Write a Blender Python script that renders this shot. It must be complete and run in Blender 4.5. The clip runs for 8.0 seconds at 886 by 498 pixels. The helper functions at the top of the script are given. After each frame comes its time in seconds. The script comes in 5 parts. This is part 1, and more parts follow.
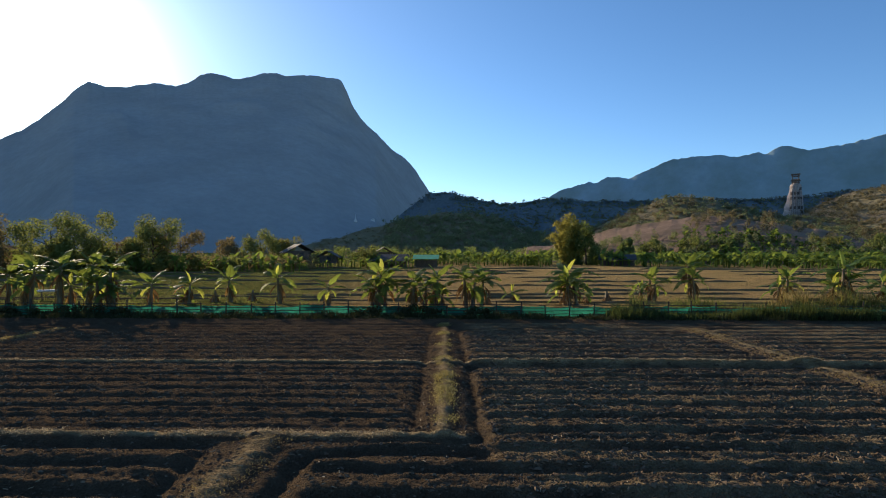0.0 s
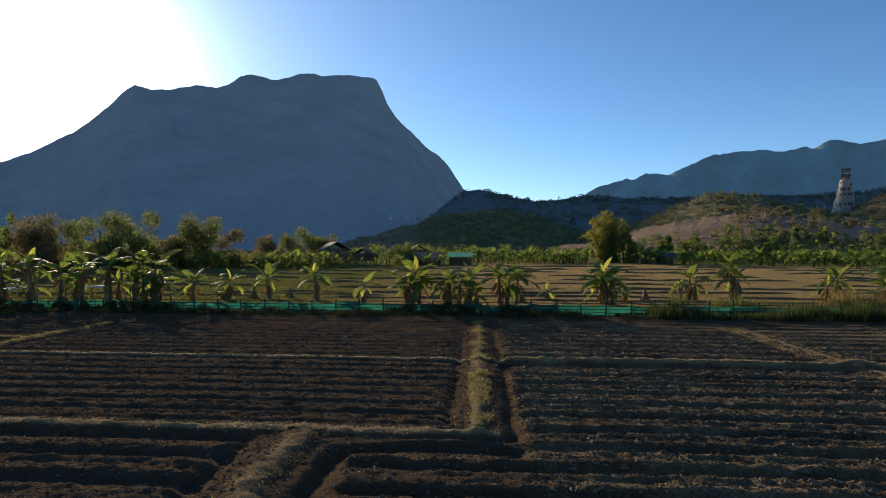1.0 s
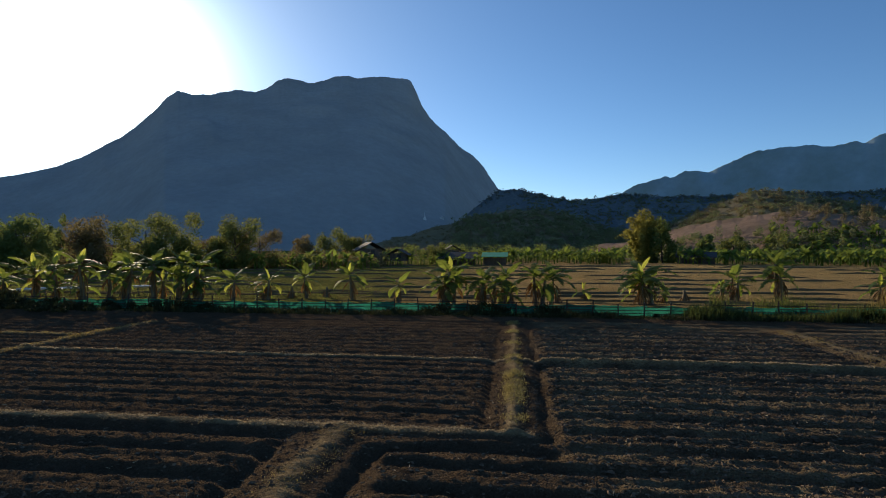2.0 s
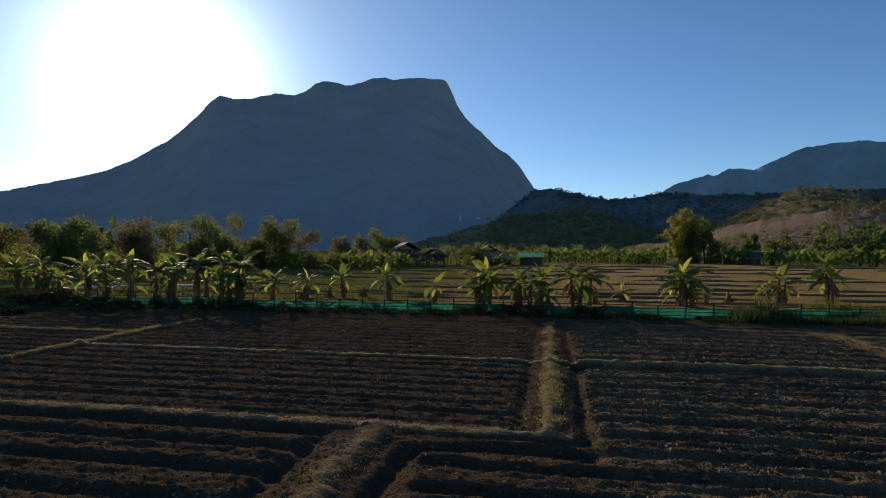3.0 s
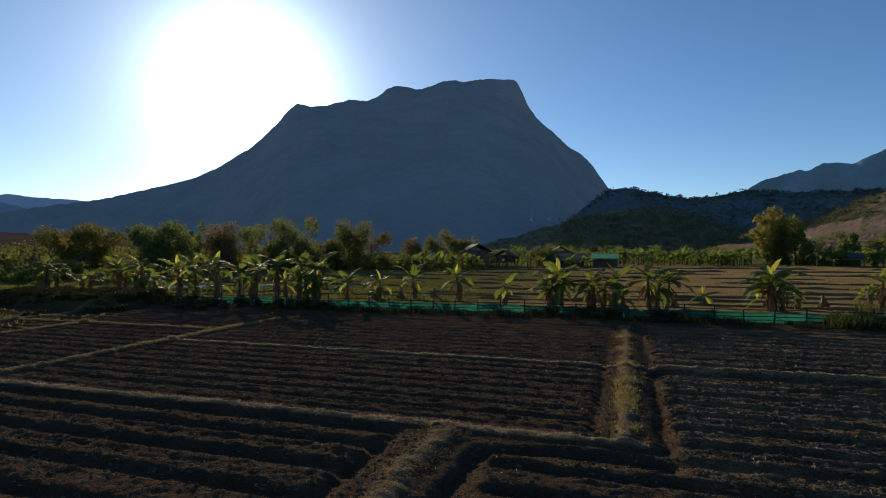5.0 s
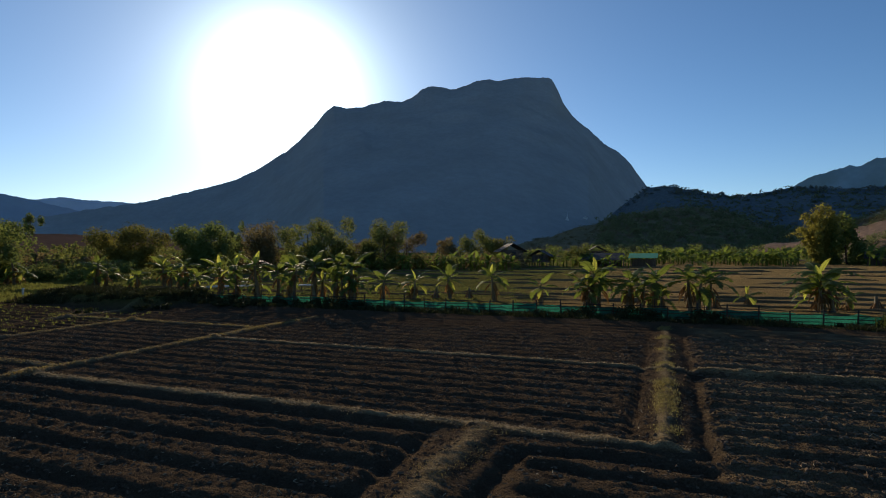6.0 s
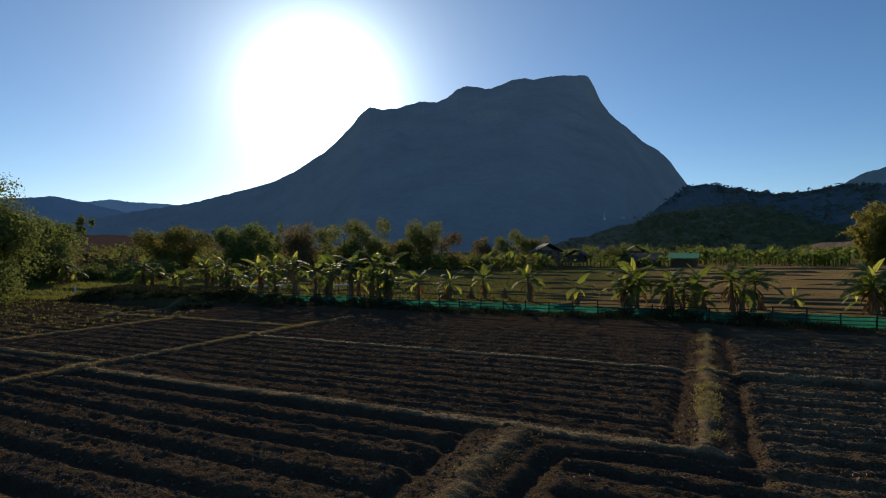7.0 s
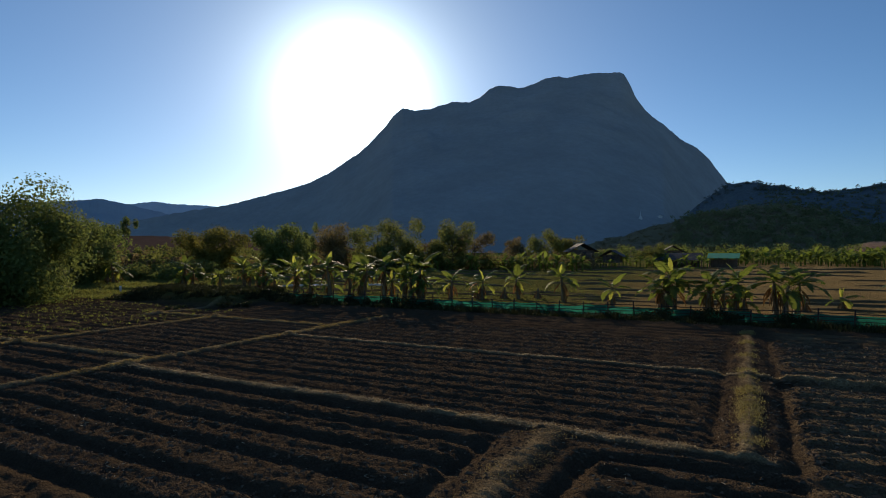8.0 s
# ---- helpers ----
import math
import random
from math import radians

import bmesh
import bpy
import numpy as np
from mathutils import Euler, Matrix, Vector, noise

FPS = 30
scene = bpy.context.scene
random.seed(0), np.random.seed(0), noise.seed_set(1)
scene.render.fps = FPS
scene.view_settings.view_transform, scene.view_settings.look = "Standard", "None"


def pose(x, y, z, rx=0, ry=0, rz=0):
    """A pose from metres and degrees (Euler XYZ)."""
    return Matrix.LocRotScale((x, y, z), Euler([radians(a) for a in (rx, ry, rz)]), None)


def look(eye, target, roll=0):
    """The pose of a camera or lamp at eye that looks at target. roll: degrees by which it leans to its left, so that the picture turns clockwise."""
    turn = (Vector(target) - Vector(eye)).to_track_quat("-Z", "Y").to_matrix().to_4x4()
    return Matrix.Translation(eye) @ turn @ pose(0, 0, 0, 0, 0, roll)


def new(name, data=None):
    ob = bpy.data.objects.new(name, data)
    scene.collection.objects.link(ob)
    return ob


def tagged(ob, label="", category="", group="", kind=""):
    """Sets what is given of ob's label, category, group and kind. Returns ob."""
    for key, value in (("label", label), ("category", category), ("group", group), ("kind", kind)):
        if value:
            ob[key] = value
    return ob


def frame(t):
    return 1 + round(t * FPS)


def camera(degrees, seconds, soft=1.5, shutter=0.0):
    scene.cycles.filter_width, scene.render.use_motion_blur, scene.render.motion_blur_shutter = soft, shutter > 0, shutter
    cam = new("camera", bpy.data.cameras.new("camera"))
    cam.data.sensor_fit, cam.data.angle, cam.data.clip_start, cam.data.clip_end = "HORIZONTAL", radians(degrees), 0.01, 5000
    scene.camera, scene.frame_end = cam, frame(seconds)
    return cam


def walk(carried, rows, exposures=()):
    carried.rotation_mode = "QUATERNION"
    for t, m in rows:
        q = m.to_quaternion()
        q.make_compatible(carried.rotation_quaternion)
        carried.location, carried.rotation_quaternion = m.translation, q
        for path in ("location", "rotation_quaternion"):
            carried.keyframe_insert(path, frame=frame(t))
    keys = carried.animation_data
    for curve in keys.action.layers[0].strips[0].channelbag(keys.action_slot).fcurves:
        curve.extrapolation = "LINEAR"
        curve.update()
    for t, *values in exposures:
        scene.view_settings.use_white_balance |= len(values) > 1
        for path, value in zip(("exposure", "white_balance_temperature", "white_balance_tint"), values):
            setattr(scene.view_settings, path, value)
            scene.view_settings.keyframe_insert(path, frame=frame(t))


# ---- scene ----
# ---- camera ----
EYE = 3.8
cam = camera(76.7, 8.0, soft=1.0)
TURNS = [(0, 0.00, 0.28, -0.21), (0.5, 1.76, 0.04, -0.24), (1, 3.51, 0.04, -0.27), (1.5, 5.26, 0.03, -0.17),
        (3, 10.68, 0.04, -0.10), (3.5, 12.58, 0.06, -0.09), (4, 14.42, 0.10, -0.09), (4.5, 16.13, 0.16, -0.02),
        (6, 21.42, 0.17, 0.17), (6.5, 23.20, 0.18, 0.21), (7, 25.00, 0.19, 0.20), (7.5, 26.75, 0.22, 0.26),
        (8, 28.35, 0.22, 0.26)]
walk(cam, [(t, pose(0, 0, EYE, 90 + tilt, lean, yaw)) for t, yaw, tilt, lean in TURNS],
     exposures=[(0, 0.88), (1.5, 0.52), (4, 0.18), (8, -0.02)])

# ---- world, sun ----
SUN_AZ, SUN_EL = 37.4, 15.35      # degrees to the left of +y, degrees up


def polar(az, d):
    """Place on the plan: az degrees to the left of +y, d metres from the origin."""
    return -d * math.sin(radians(az)), d * math.cos(radians(az))


SUN_DIR = Vector((*polar(SUN_AZ, math.cos(radians(SUN_EL))), math.sin(radians(SUN_EL))))

world = bpy.data.worlds.new("world")
scene.world = world
world.use_nodes = True
wt = world.node_tree
wn, wl = wt.nodes, wt.links
wn.clear()
sky = wn.new("ShaderNodeTexSky")
sky.sky_type, sky.sun_disc = "NISHITA", False
sky.sun_elevation, sky.sun_rotation = radians(SUN_EL), radians(-SUN_AZ)
sky.air_density, sky.dust_density, sky.ozone_density, sky.altitude = 0.78, 0.2, 3.0, 400
sky_bg = wn.new("ShaderNodeBackground")
sky_bg.inputs["Strength"].default_value = 0.106
deeper = wn.new("ShaderNodeHueSaturation")
deeper.inputs["Saturation"].default_value = 1.11
wl.new(sky.outputs["Color"], deeper.inputs["Color"])
wl.new(deeper.outputs["Color"], sky_bg.inputs["Color"])
# bright haze round the sun
coord = wn.new("ShaderNodeTexCoord")
toward = wn.new("ShaderNodeVectorMath")
toward.operation = "DOT_PRODUCT"
toward.inputs[1].default_value = SUN_DIR
wl.new(coord.outputs["Generated"], toward.inputs[0])


def wmath(op, a, b=None):
    n = wn.new("ShaderNodeMath")
    n.operation = op
    for k, v in enumerate((a, b)):
        if v is None:
            continue
        if isinstance(v, (int, float)):
            n.inputs[k].default_value = v
        else:
            wl.new(v, n.inputs[k])
    return n.outputs[0]


off = wmath("ARCCOSINE", toward.outputs["Value"])
core = wmath("MULTIPLY", wmath("EXPONENT", wmath("MULTIPLY", off, -1 / 0.046)), 9.0)
wide = wmath("MULTIPLY", wmath("EXPONENT", wmath("MULTIPLY", off, -1 / 0.25)), 0.27)
halo_bg = wn.new("ShaderNodeBackground")
halo_bg.inputs["Color"].default_value = (0.85, 1.0, 0.94, 1)
wl.new(wmath("ADD", core, wide), halo_bg.inputs["Strength"])
both = wn.new("ShaderNodeAddShader")
wl.new(sky_bg.outputs[0], both.inputs[0])
wl.new(halo_bg.outputs[0], both.inputs[1])
wo = wn.new("ShaderNodeOutputWorld")
wl.new(both.outputs[0], wo.inputs["Surface"])

sun_lamp = bpy.data.lights.new("sun", "SUN")
sun_lamp.energy, sun_lamp.angle, sun_lamp.color = 4.0, radians(0.6), (1.0, 0.79, 0.55)
sun = new("sun", sun_lamp)
sun.matrix_world = look(SUN_DIR * 50, (0, 0, 0))


# ---- materials ----
def material(name, rough=0.8):
    m = bpy.data.materials.new(name)
    m.use_nodes = True
    nt = m.node_tree
    b = nt.nodes["Principled BSDF"]
    b.inputs["Roughness"].default_value = rough
    b.inputs["Specular IOR Level"].default_value = 0.25
    return m, nt, b


def noise_fac(nt, scale, detail=6, rough=0.6, lo=0.35, hi=0.65, where="Object", stretch=None):
    """A noise between 0 and 1, sharpened between lo and hi."""
    tc = nt.nodes.new("ShaderNodeTexCoord")
    n = nt.nodes.new("ShaderNodeTexNoise")
    n.inputs["Scale"].default_value, n.inputs["Detail"].default_value, n.inputs["Roughness"].default_value = scale, detail, rough
    src = tc.outputs[where]
    if stretch:
        mp = nt.nodes.new("ShaderNodeMapping")
        mp.inputs["Scale"].default_value = stretch
        nt.links.new(src, mp.inputs["Vector"])
        src = mp.outputs["Vector"]
    nt.links.new(src, n.inputs["Vector"])
    r = nt.nodes.new("ShaderNodeMapRange")
    r.inputs["From Min"].default_value, r.inputs["From Max"].default_value = lo, hi
    nt.links.new(n.outputs["Fac"], r.inputs["Value"])
    return r.outputs["Result"]


def mix(nt, fac, a, b):
    n = nt.nodes.new("ShaderNodeMix")
    n.data_type = "RGBA"
    for sock, v in ((n.inputs["Factor"], fac), (n.inputs[6], a), (n.inputs[7], b)):
        if isinstance(v, tuple):
            sock.default_value = (*v, 1)
        elif isinstance(v, float):
            sock.default_value = v
        else:
            nt.links.new(v, sock)
    return n.outputs[2]


def mul(nt, a, b):
    n = nt.nodes.new("ShaderNodeMath")
    n.operation = "MULTIPLY"
    for k, v in enumerate((a, b)):
        if isinstance(v, float):
            n.inputs[k].default_value = v
        else:
            nt.links.new(v, n.inputs[k])
    return n.outputs[0]


def bumped(nt, b, fac, strength, distance):
    n = nt.nodes.new("ShaderNodeBump")
    n.inputs["Strength"].default_value, n.inputs["Distance"].default_value = strength, distance
    nt.links.new(fac, n.inputs["Height"])
    nt.links.new(n.outputs["Normal"], b.inputs["Normal"])


def plain(name, a, b, scale=3.0, rough=0.8, bump=0.3, dist=0.02, detail=6, stretch=None, mottle=0.35):
    """Two colours mottled at two scales, with relief."""
    m, nt, bs = material(name, rough)
    if rough > 0.9:
        bs.inputs["Specular IOR Level"].default_value = 0.0
    f1 = noise_fac(nt, scale, detail, stretch=stretch)
    f2 = noise_fac(nt, scale * 9, 3, stretch=stretch)
    c = mix(nt, f1, a, b)
    c = mix(nt, mul(nt, f2, mottle), c, tuple(0.5 * v for v in a))
    nt.links.new(c, bs.inputs["Base Color"])
    if bump:
        bumped(nt, bs, f2, bump, dist)
    return m


def leafy(name, a, b, through_col, amount=0.45, scale=1.5, rough=0.5, random_by="island"):
    """A leaf: coloured by chance between a and b, letting light through."""
    m, nt, bs = material(name, rough + 0.1 if random_by == "object" else 0.85)
    bs.inputs["Specular IOR Level"].default_value = 0.18
    if random_by == "island":
        bs.inputs["Specular IOR Level"].default_value = 0.08
        g = nt.nodes.new("ShaderNodeNewGeometry").outputs["Random Per Island"]
    else:
        g = nt.nodes.new("ShaderNodeObjectInfo").outputs["Random"]
    f = noise_fac(nt, scale, 4)
    c = mix(nt, g, a, b)
    c = mix(nt, mul(nt, f, 0.5), c, tuple(0.55 * v for v in a))
    nt.links.new(c, bs.inputs["Base Color"])
    tr = nt.nodes.new("ShaderNodeBsdfTranslucent")
    ct = mix(nt, g, through_col, tuple(0.7 * v for v in through_col))
    nt.links.new(ct, tr.inputs["Color"])
    ms = nt.nodes.new("ShaderNodeMixShader")
    ms.inputs[0].default_value = amount
    nt.links.new(bs.outputs[0], ms.inputs[1])
    nt.links.new(tr.outputs[0], ms.inputs[2])
    nt.links.new(ms.outputs[0], nt.nodes["Material Output"].inputs["Surface"])
    return m


def ground_material():
    m, nt, bs = material("ploughed_ground", 0.95)
    bs.inputs["Specular IOR Level"].default_value = 0.0
    at = nt.nodes.new("ShaderNodeAttribute")
    at.attribute_name = "cover"
    sep = nt.nodes.new("ShaderNodeSeparateColor")
    nt.links.new(at.outputs["Color"], sep.inputs["Color"])
    coarse = noise_fac(nt, 0.35, 5)
    mid = noise_fac(nt, 2.6, 6)
    fine = noise_fac(nt, 26, 4)
    soil = mix(nt, coarse, (0.082, 0.060, 0.038), (0.118, 0.087, 0.056))
    soil = mix(nt, mul(nt, mid, 0.6), soil, (0.055, 0.038, 0.025))
    soil = mix(nt, mul(nt, fine, 0.30), soil, (0.20, 0.15, 0.10))
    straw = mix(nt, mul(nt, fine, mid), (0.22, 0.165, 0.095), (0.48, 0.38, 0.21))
    stub = mix(nt, noise_fac(nt, 0.12, 5), (0.45, 0.295, 0.13), (0.32, 0.225, 0.095))
    stub = mix(nt, mul(nt, noise_fac(nt, 3.0, 5, stretch=(0.25, 1, 1)), 0.5), stub, (0.20, 0.17, 0.07))
    green = mix(nt, mid, (0.19, 0.17, 0.05), (0.11, 0.13, 0.03))
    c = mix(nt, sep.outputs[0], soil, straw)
    c = mix(nt, sep.outputs[1], c, stub)
    c = mix(nt, sep.outputs[2], c, green)
    nt.links.new(c, bs.inputs["Base Color"])
    bumped(nt, bs, noise_fac(nt, 17, 3, 0.7, 0.25, 0.75), 1.0, 0.13)
    return m


M_GROUND = ground_material()
M_LEVEE = plain("dry_earth_bank", (0.20, 0.145, 0.08), (0.13, 0.10, 0.055), 1.5, 0.95, 0.6, 0.05)
# mountain and ranges: haze painted into the base colours, paler with distance
M_MOUNTAIN = plain("hazy_grey_forested_rock", (0.37, 0.367, 0.353), (0.31, 0.308, 0.295), 0.006, 0.95, 0.15, 5, 9, mottle=0.18)
M_RANGE = plain("hazy_blue_wooded_range", (0.27, 0.37, 0.42), (0.20, 0.275, 0.27), 0.0045, 0.95, 0.1, 5, 9, mottle=0.14)
M_HAZY = plain("hazy_blue_hills", (0.34, 0.40, 0.46), (0.29, 0.34, 0.39), 0.004, 0.95, 0.05, 6, 8, mottle=0.1)
M_PALE = plain("pale_hazy_hills", (0.50, 0.56, 0.63), (0.44, 0.50, 0.56), 0.004, 0.95, 0.05, 6, 8, mottle=0.1)
# ridge slope: the blue-grey of haze is mixed into its colour
M_FOOT = plain("hazy_wooded_slope", (0.125, 0.158, 0.175), (0.15, 0.178, 0.182), 0.02, 0.95, 0.5, 3, 8)
M_SCRUB = plain("dry_brown_scrub", (0.24, 0.19, 0.12), (0.17, 0.16, 0.09), 0.03, 0.95, 0.8, 1, 8)
M_CLAY = plain("bare_pink_clay", (0.31, 0.215, 0.155), (0.19, 0.14, 0.095), 0.06, 0.95, 0.6, 0.6, 8)
M_REDFIELD = plain("red_brown_soil", (0.125, 0.085, 0.066), (0.095, 0.065, 0.05), 0.05, 0.95, 0.3, 0.2, 8)
M_WOODS = leafy("far_woods_leaf", (0.125, 0.15, 0.085), (0.175, 0.19, 0.095), (0.30, 0.32, 0.13), 0.42, 0.05, 0.9)
# crest trees: greyed with the same painted haze as their slope
M_WOODS_FAR = leafy("hazy_ridge_leaf", (0.16, 0.18, 0.165), (0.19, 0.205, 0.175), (0.24, 0.27, 0.22), 0.42, 0.05, 0.9)
M_WOODS_DRY = leafy("far_dry_leaf", (0.15, 0.135, 0.078), (0.19, 0.16, 0.088), (0.30, 0.25, 0.12), 0.4, 0.05, 0.9)
M_BANANA = leafy("banana_leaf", (0.035, 0.085, 0.022), (0.075, 0.13, 0.032), (0.30, 0.37, 0.06), 0.40, 4.0, 0.5, "object")
M_BANANA_YOUNG = leafy("young_banana_leaf", (0.16, 0.24, 0.04), (0.22, 0.28, 0.05), (0.58, 0.60, 0.10), 0.55, 4.0, 0.5, "object")
M_BANANA_ORANGE = leafy("orange_banana_leaf", (0.48, 0.20, 0.04), (0.40, 0.16, 0.03), (0.85, 0.36, 0.05), 0.5, 4.0, 0.6, "object")
M_BANANA_DRY = leafy("dry_banana_leaf", (0.22, 0.14, 0.06), (0.16, 0.09, 0.04), (0.42, 0.22, 0.06), 0.3, 4.0, 0.7, "object")
M_STEM = plain("banana_stem", (0.20, 0.16, 0.08), (0.11, 0.07, 0.04), 5, 0.6, 0.4, 0.01, stretch=(1, 1, 0.2))
M_FAR_BANANA = leafy("plantation_leaf", (0.05, 0.10, 0.025), (0.11, 0.16, 0.04), (0.28, 0.36, 0.06), 0.4, 0.5)
M_LEAF = leafy("tree_leaf", (0.08, 0.115, 0.036), (0.13, 0.15, 0.052), (0.34, 0.36, 0.09), 0.36, 0.4)
M_LEAF_DARK = leafy("dark_tree_leaf", (0.07, 0.11, 0.038), (0.115, 0.15, 0.052), (0.30, 0.36, 0.09), 0.36, 0.4)
M_LEAF_YELLOW = leafy("yellow_green_leaf", (0.10, 0.105, 0.03), (0.15, 0.14, 0.04), (0.30, 0.28, 0.06), 0.35, 0.4)
M_BAMBOO = leafy("bamboo_leaf", (0.16, 0.165, 0.045), (0.24, 0.22, 0.06), (0.46, 0.42, 0.09), 0.45, 0.4)
M_LEAF_BROWN = leafy("brown_dry_leaf", (0.12, 0.10, 0.05), (0.16, 0.13, 0.065), (0.36, 0.28, 0.11), 0.31, 0.4)
M_BARK = plain("bark", (0.10, 0.075, 0.055), (0.06, 0.045, 0.035), 4, 0.9, 0.6, 0.03, stretch=(1, 1, 0.2))
M_DRY_GRASS = leafy("dry_grass", (0.30, 0.22, 0.09), (0.20, 0.16, 0.06), (0.50, 0.38, 0.12), 0.4, 2)
M_PATH_GRASS = leafy("yellow_path_grass", (0.32, 0.255, 0.12), (0.15, 0.155, 0.05), (0.50, 0.42, 0.15), 0.48, 2)
M_BUND_GRASS = leafy("bleached_straw", (0.56, 0.46, 0.29), (0.30, 0.23, 0.14), (0.72, 0.58, 0.34), 0.5, 2)
M_TALL_GRASS = leafy("tall_grass", (0.08, 0.095, 0.03), (0.14, 0.13, 0.045), (0.28, 0.30, 0.07), 0.42, 2)
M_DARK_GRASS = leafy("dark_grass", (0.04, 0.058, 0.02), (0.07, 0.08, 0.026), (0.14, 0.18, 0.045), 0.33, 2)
# near-black green: the shade of fence and bank is put into the colour
M_SHADED_GRASS = leafy("shaded_bank_grass", (0.030, 0.036, 0.016), (0.05, 0.05, 0.022), (0.08, 0.09, 0.03), 0.15, 2)


def clod_material():
    """Soil crumbs, dark brown to light tan by chance; pale ones mimic straw and glints."""
    m, nt, bs = material("soil_clod", 0.95)
    bs.inputs["Specular IOR Level"].default_value = 0.0
    g = nt.nodes.new("ShaderNodeNewGeometry").outputs["Random Per Island"]
    c = mix(nt, g, (0.07, 0.05, 0.033), (0.19, 0.14, 0.095))
    c = mix(nt, mul(nt, noise_fac(nt, 14, 4), 0.5), c, (0.06, 0.042, 0.028))
    nt.links.new(c, bs.inputs["Base Color"])
    return m


M_CLOD = clod_material()
M_STRAW = plain("straw_bit", (0.32, 0.26, 0.17), (0.22, 0.17, 0.10), 9, 0.8, 0)
M_WOOD = plain("weathered_wood", (0.14, 0.11, 0.085), (0.09, 0.07, 0.055), 4, 0.85, 0.4, 0.01, stretch=(1, 1, 0.15))
M_FENCE_WOOD = plain("dark_bamboo_pole", (0.07, 0.055, 0.04), (0.045, 0.035, 0.028), 5, 0.85, 0.3, 0.01)
M_TIN = plain("weathered_grey_roof", (0.065, 0.062, 0.06), (0.04, 0.04, 0.042), 1.2, 0.85, 0.2, 0.02)
M_TEAL = plain("teal_painted_roof", (0.02, 0.36, 0.20), (0.03, 0.27, 0.15), 0.8, 0.85, 0.1, 0.01)
M_WHITE = plain("white_plaster", (0.78, 0.76, 0.72), (0.62, 0.60, 0.56), 0.8, 0.7, 0.1, 0.02)
M_PINKWHITE = plain("pale_pink_plaster", (0.55, 0.47, 0.42), (0.34, 0.28, 0.25), 0.3, 0.8, 0.3, 0.2)
M_TOWER = plain("bare_brown_concrete", (0.42, 0.38, 0.35), (0.24, 0.21, 0.19), 0.45, 0.85, 0.4, 0.2)
M_OPENING = plain("opening_shade", (0.11, 0.095, 0.085), (0.07, 0.06, 0.055), 1, 0.9, 0.1, 0.02)
M_STEEL = plain("rusty_scaffold", (0.20, 0.15, 0.11), (0.12, 0.08, 0.06), 2, 0.7, 0.2, 0.01)
M_PIPE = plain("white_plastic", (0.80, 0.80, 0.78), (0.65, 0.65, 0.62), 3, 0.2, 0)
M_PIPE.node_tree.nodes["Principled BSDF"].inputs["Specular IOR Level"].default_value = 0.6


def net_material():
    m, nt, bs = material("green_shade_net", 0.6)
    c = mix(nt, noise_fac(nt, 1.6, 5), (0.015, 0.11, 0.07), (0.03, 0.17, 0.11))
    nt.links.new(c, bs.inputs["Base Color"])
    tr = nt.nodes.new("ShaderNodeBsdfTranslucent")
    each = nt.nodes.new("ShaderNodeObjectInfo").outputs["Random"]
    worn = mix(nt, each, (0.02, 0.15, 0.10), (0.045, 0.31, 0.21))
    weave = mix(nt, mul(nt, noise_fac(nt, 2.2, 6, stretch=(1, 1, 6)), 0.6), worn, (0.01, 0.07, 0.05))
    nt.links.new(mix(nt, mul(nt, noise_fac(nt, 16, 4, 0.7, 0.4, 0.6, stretch=(1, 1, 2)), 0.55), weave, (0.008, 0.05, 0.035)), tr.inputs["Color"])
    ms = nt.nodes.new("ShaderNodeMixShader")
    ms.inputs[0].default_value = 0.55
    nt.links.new(bs.outputs[0], ms.inputs[1])
    nt.links.new(tr.outputs[0], ms.inputs[2])
    nt.links.new(ms.outputs[0], nt.nodes["Material Output"].inputs["Surface"])
    return m


M_NET = net_material()


# ---- mesh helpers ----
def mesh_of(name, verts, faces, mat, smooth=False):
    """A mesh from an array of places and an array (or list) of faces of equal size."""
    me = bpy.data.meshes.new(name)
    v, f = np.asarray(verts, np.float32), np.asarray(faces, np.int32)
    k = f.shape[1]
    me.vertices.add(len(v))
    me.vertices.foreach_set("co", v.ravel())
    me.loops.add(f.size)
    me.loops.foreach_set("vertex_index", f.ravel())
    me.polygons.add(len(f))
    me.polygons.foreach_set("loop_start", np.arange(0, f.size, k, dtype=np.int32))
    me.polygons.foreach_set("use_smooth", np.full(len(f), smooth))
    me.update(calc_edges=True)
    if mat:
        me.materials.append(mat)
    return me


def from_bm(name, bm, mat):
    me = bpy.data.meshes.new(name)
    bm.normal_update()
    bm.to_mesh(me)
    bm.free()
    me.materials.append(mat)
    return me


def part(name, data, parent, m=None, label=""):
    ob = new(name, data)
    ob.parent = parent
    if m is not None:
        ob.matrix_basis = m
    if label:
        ob["label"] = label
    return ob


def thing(name, m, label, category, group="", kind=""):
    ob = new(name)
    ob.empty_display_size = 0.2
    ob.matrix_basis = m
    return tagged(ob, label, category, group, kind)


def box(bm, size, at=(0, 0, 0), turn=None, bevel=0.0):
    m = Matrix.Translation(at)
    if turn is not None:
        m = m @ turn
    got = bmesh.ops.create_cube(bm, size=1, matrix=m @ Matrix.Diagonal((*size, 1)))
    if bevel:
        edges = list({e for v in got["verts"] for e in v.link_edges})
        bmesh.ops.bevel(bm, geom=edges, offset=bevel, segments=1, affect="EDGES")


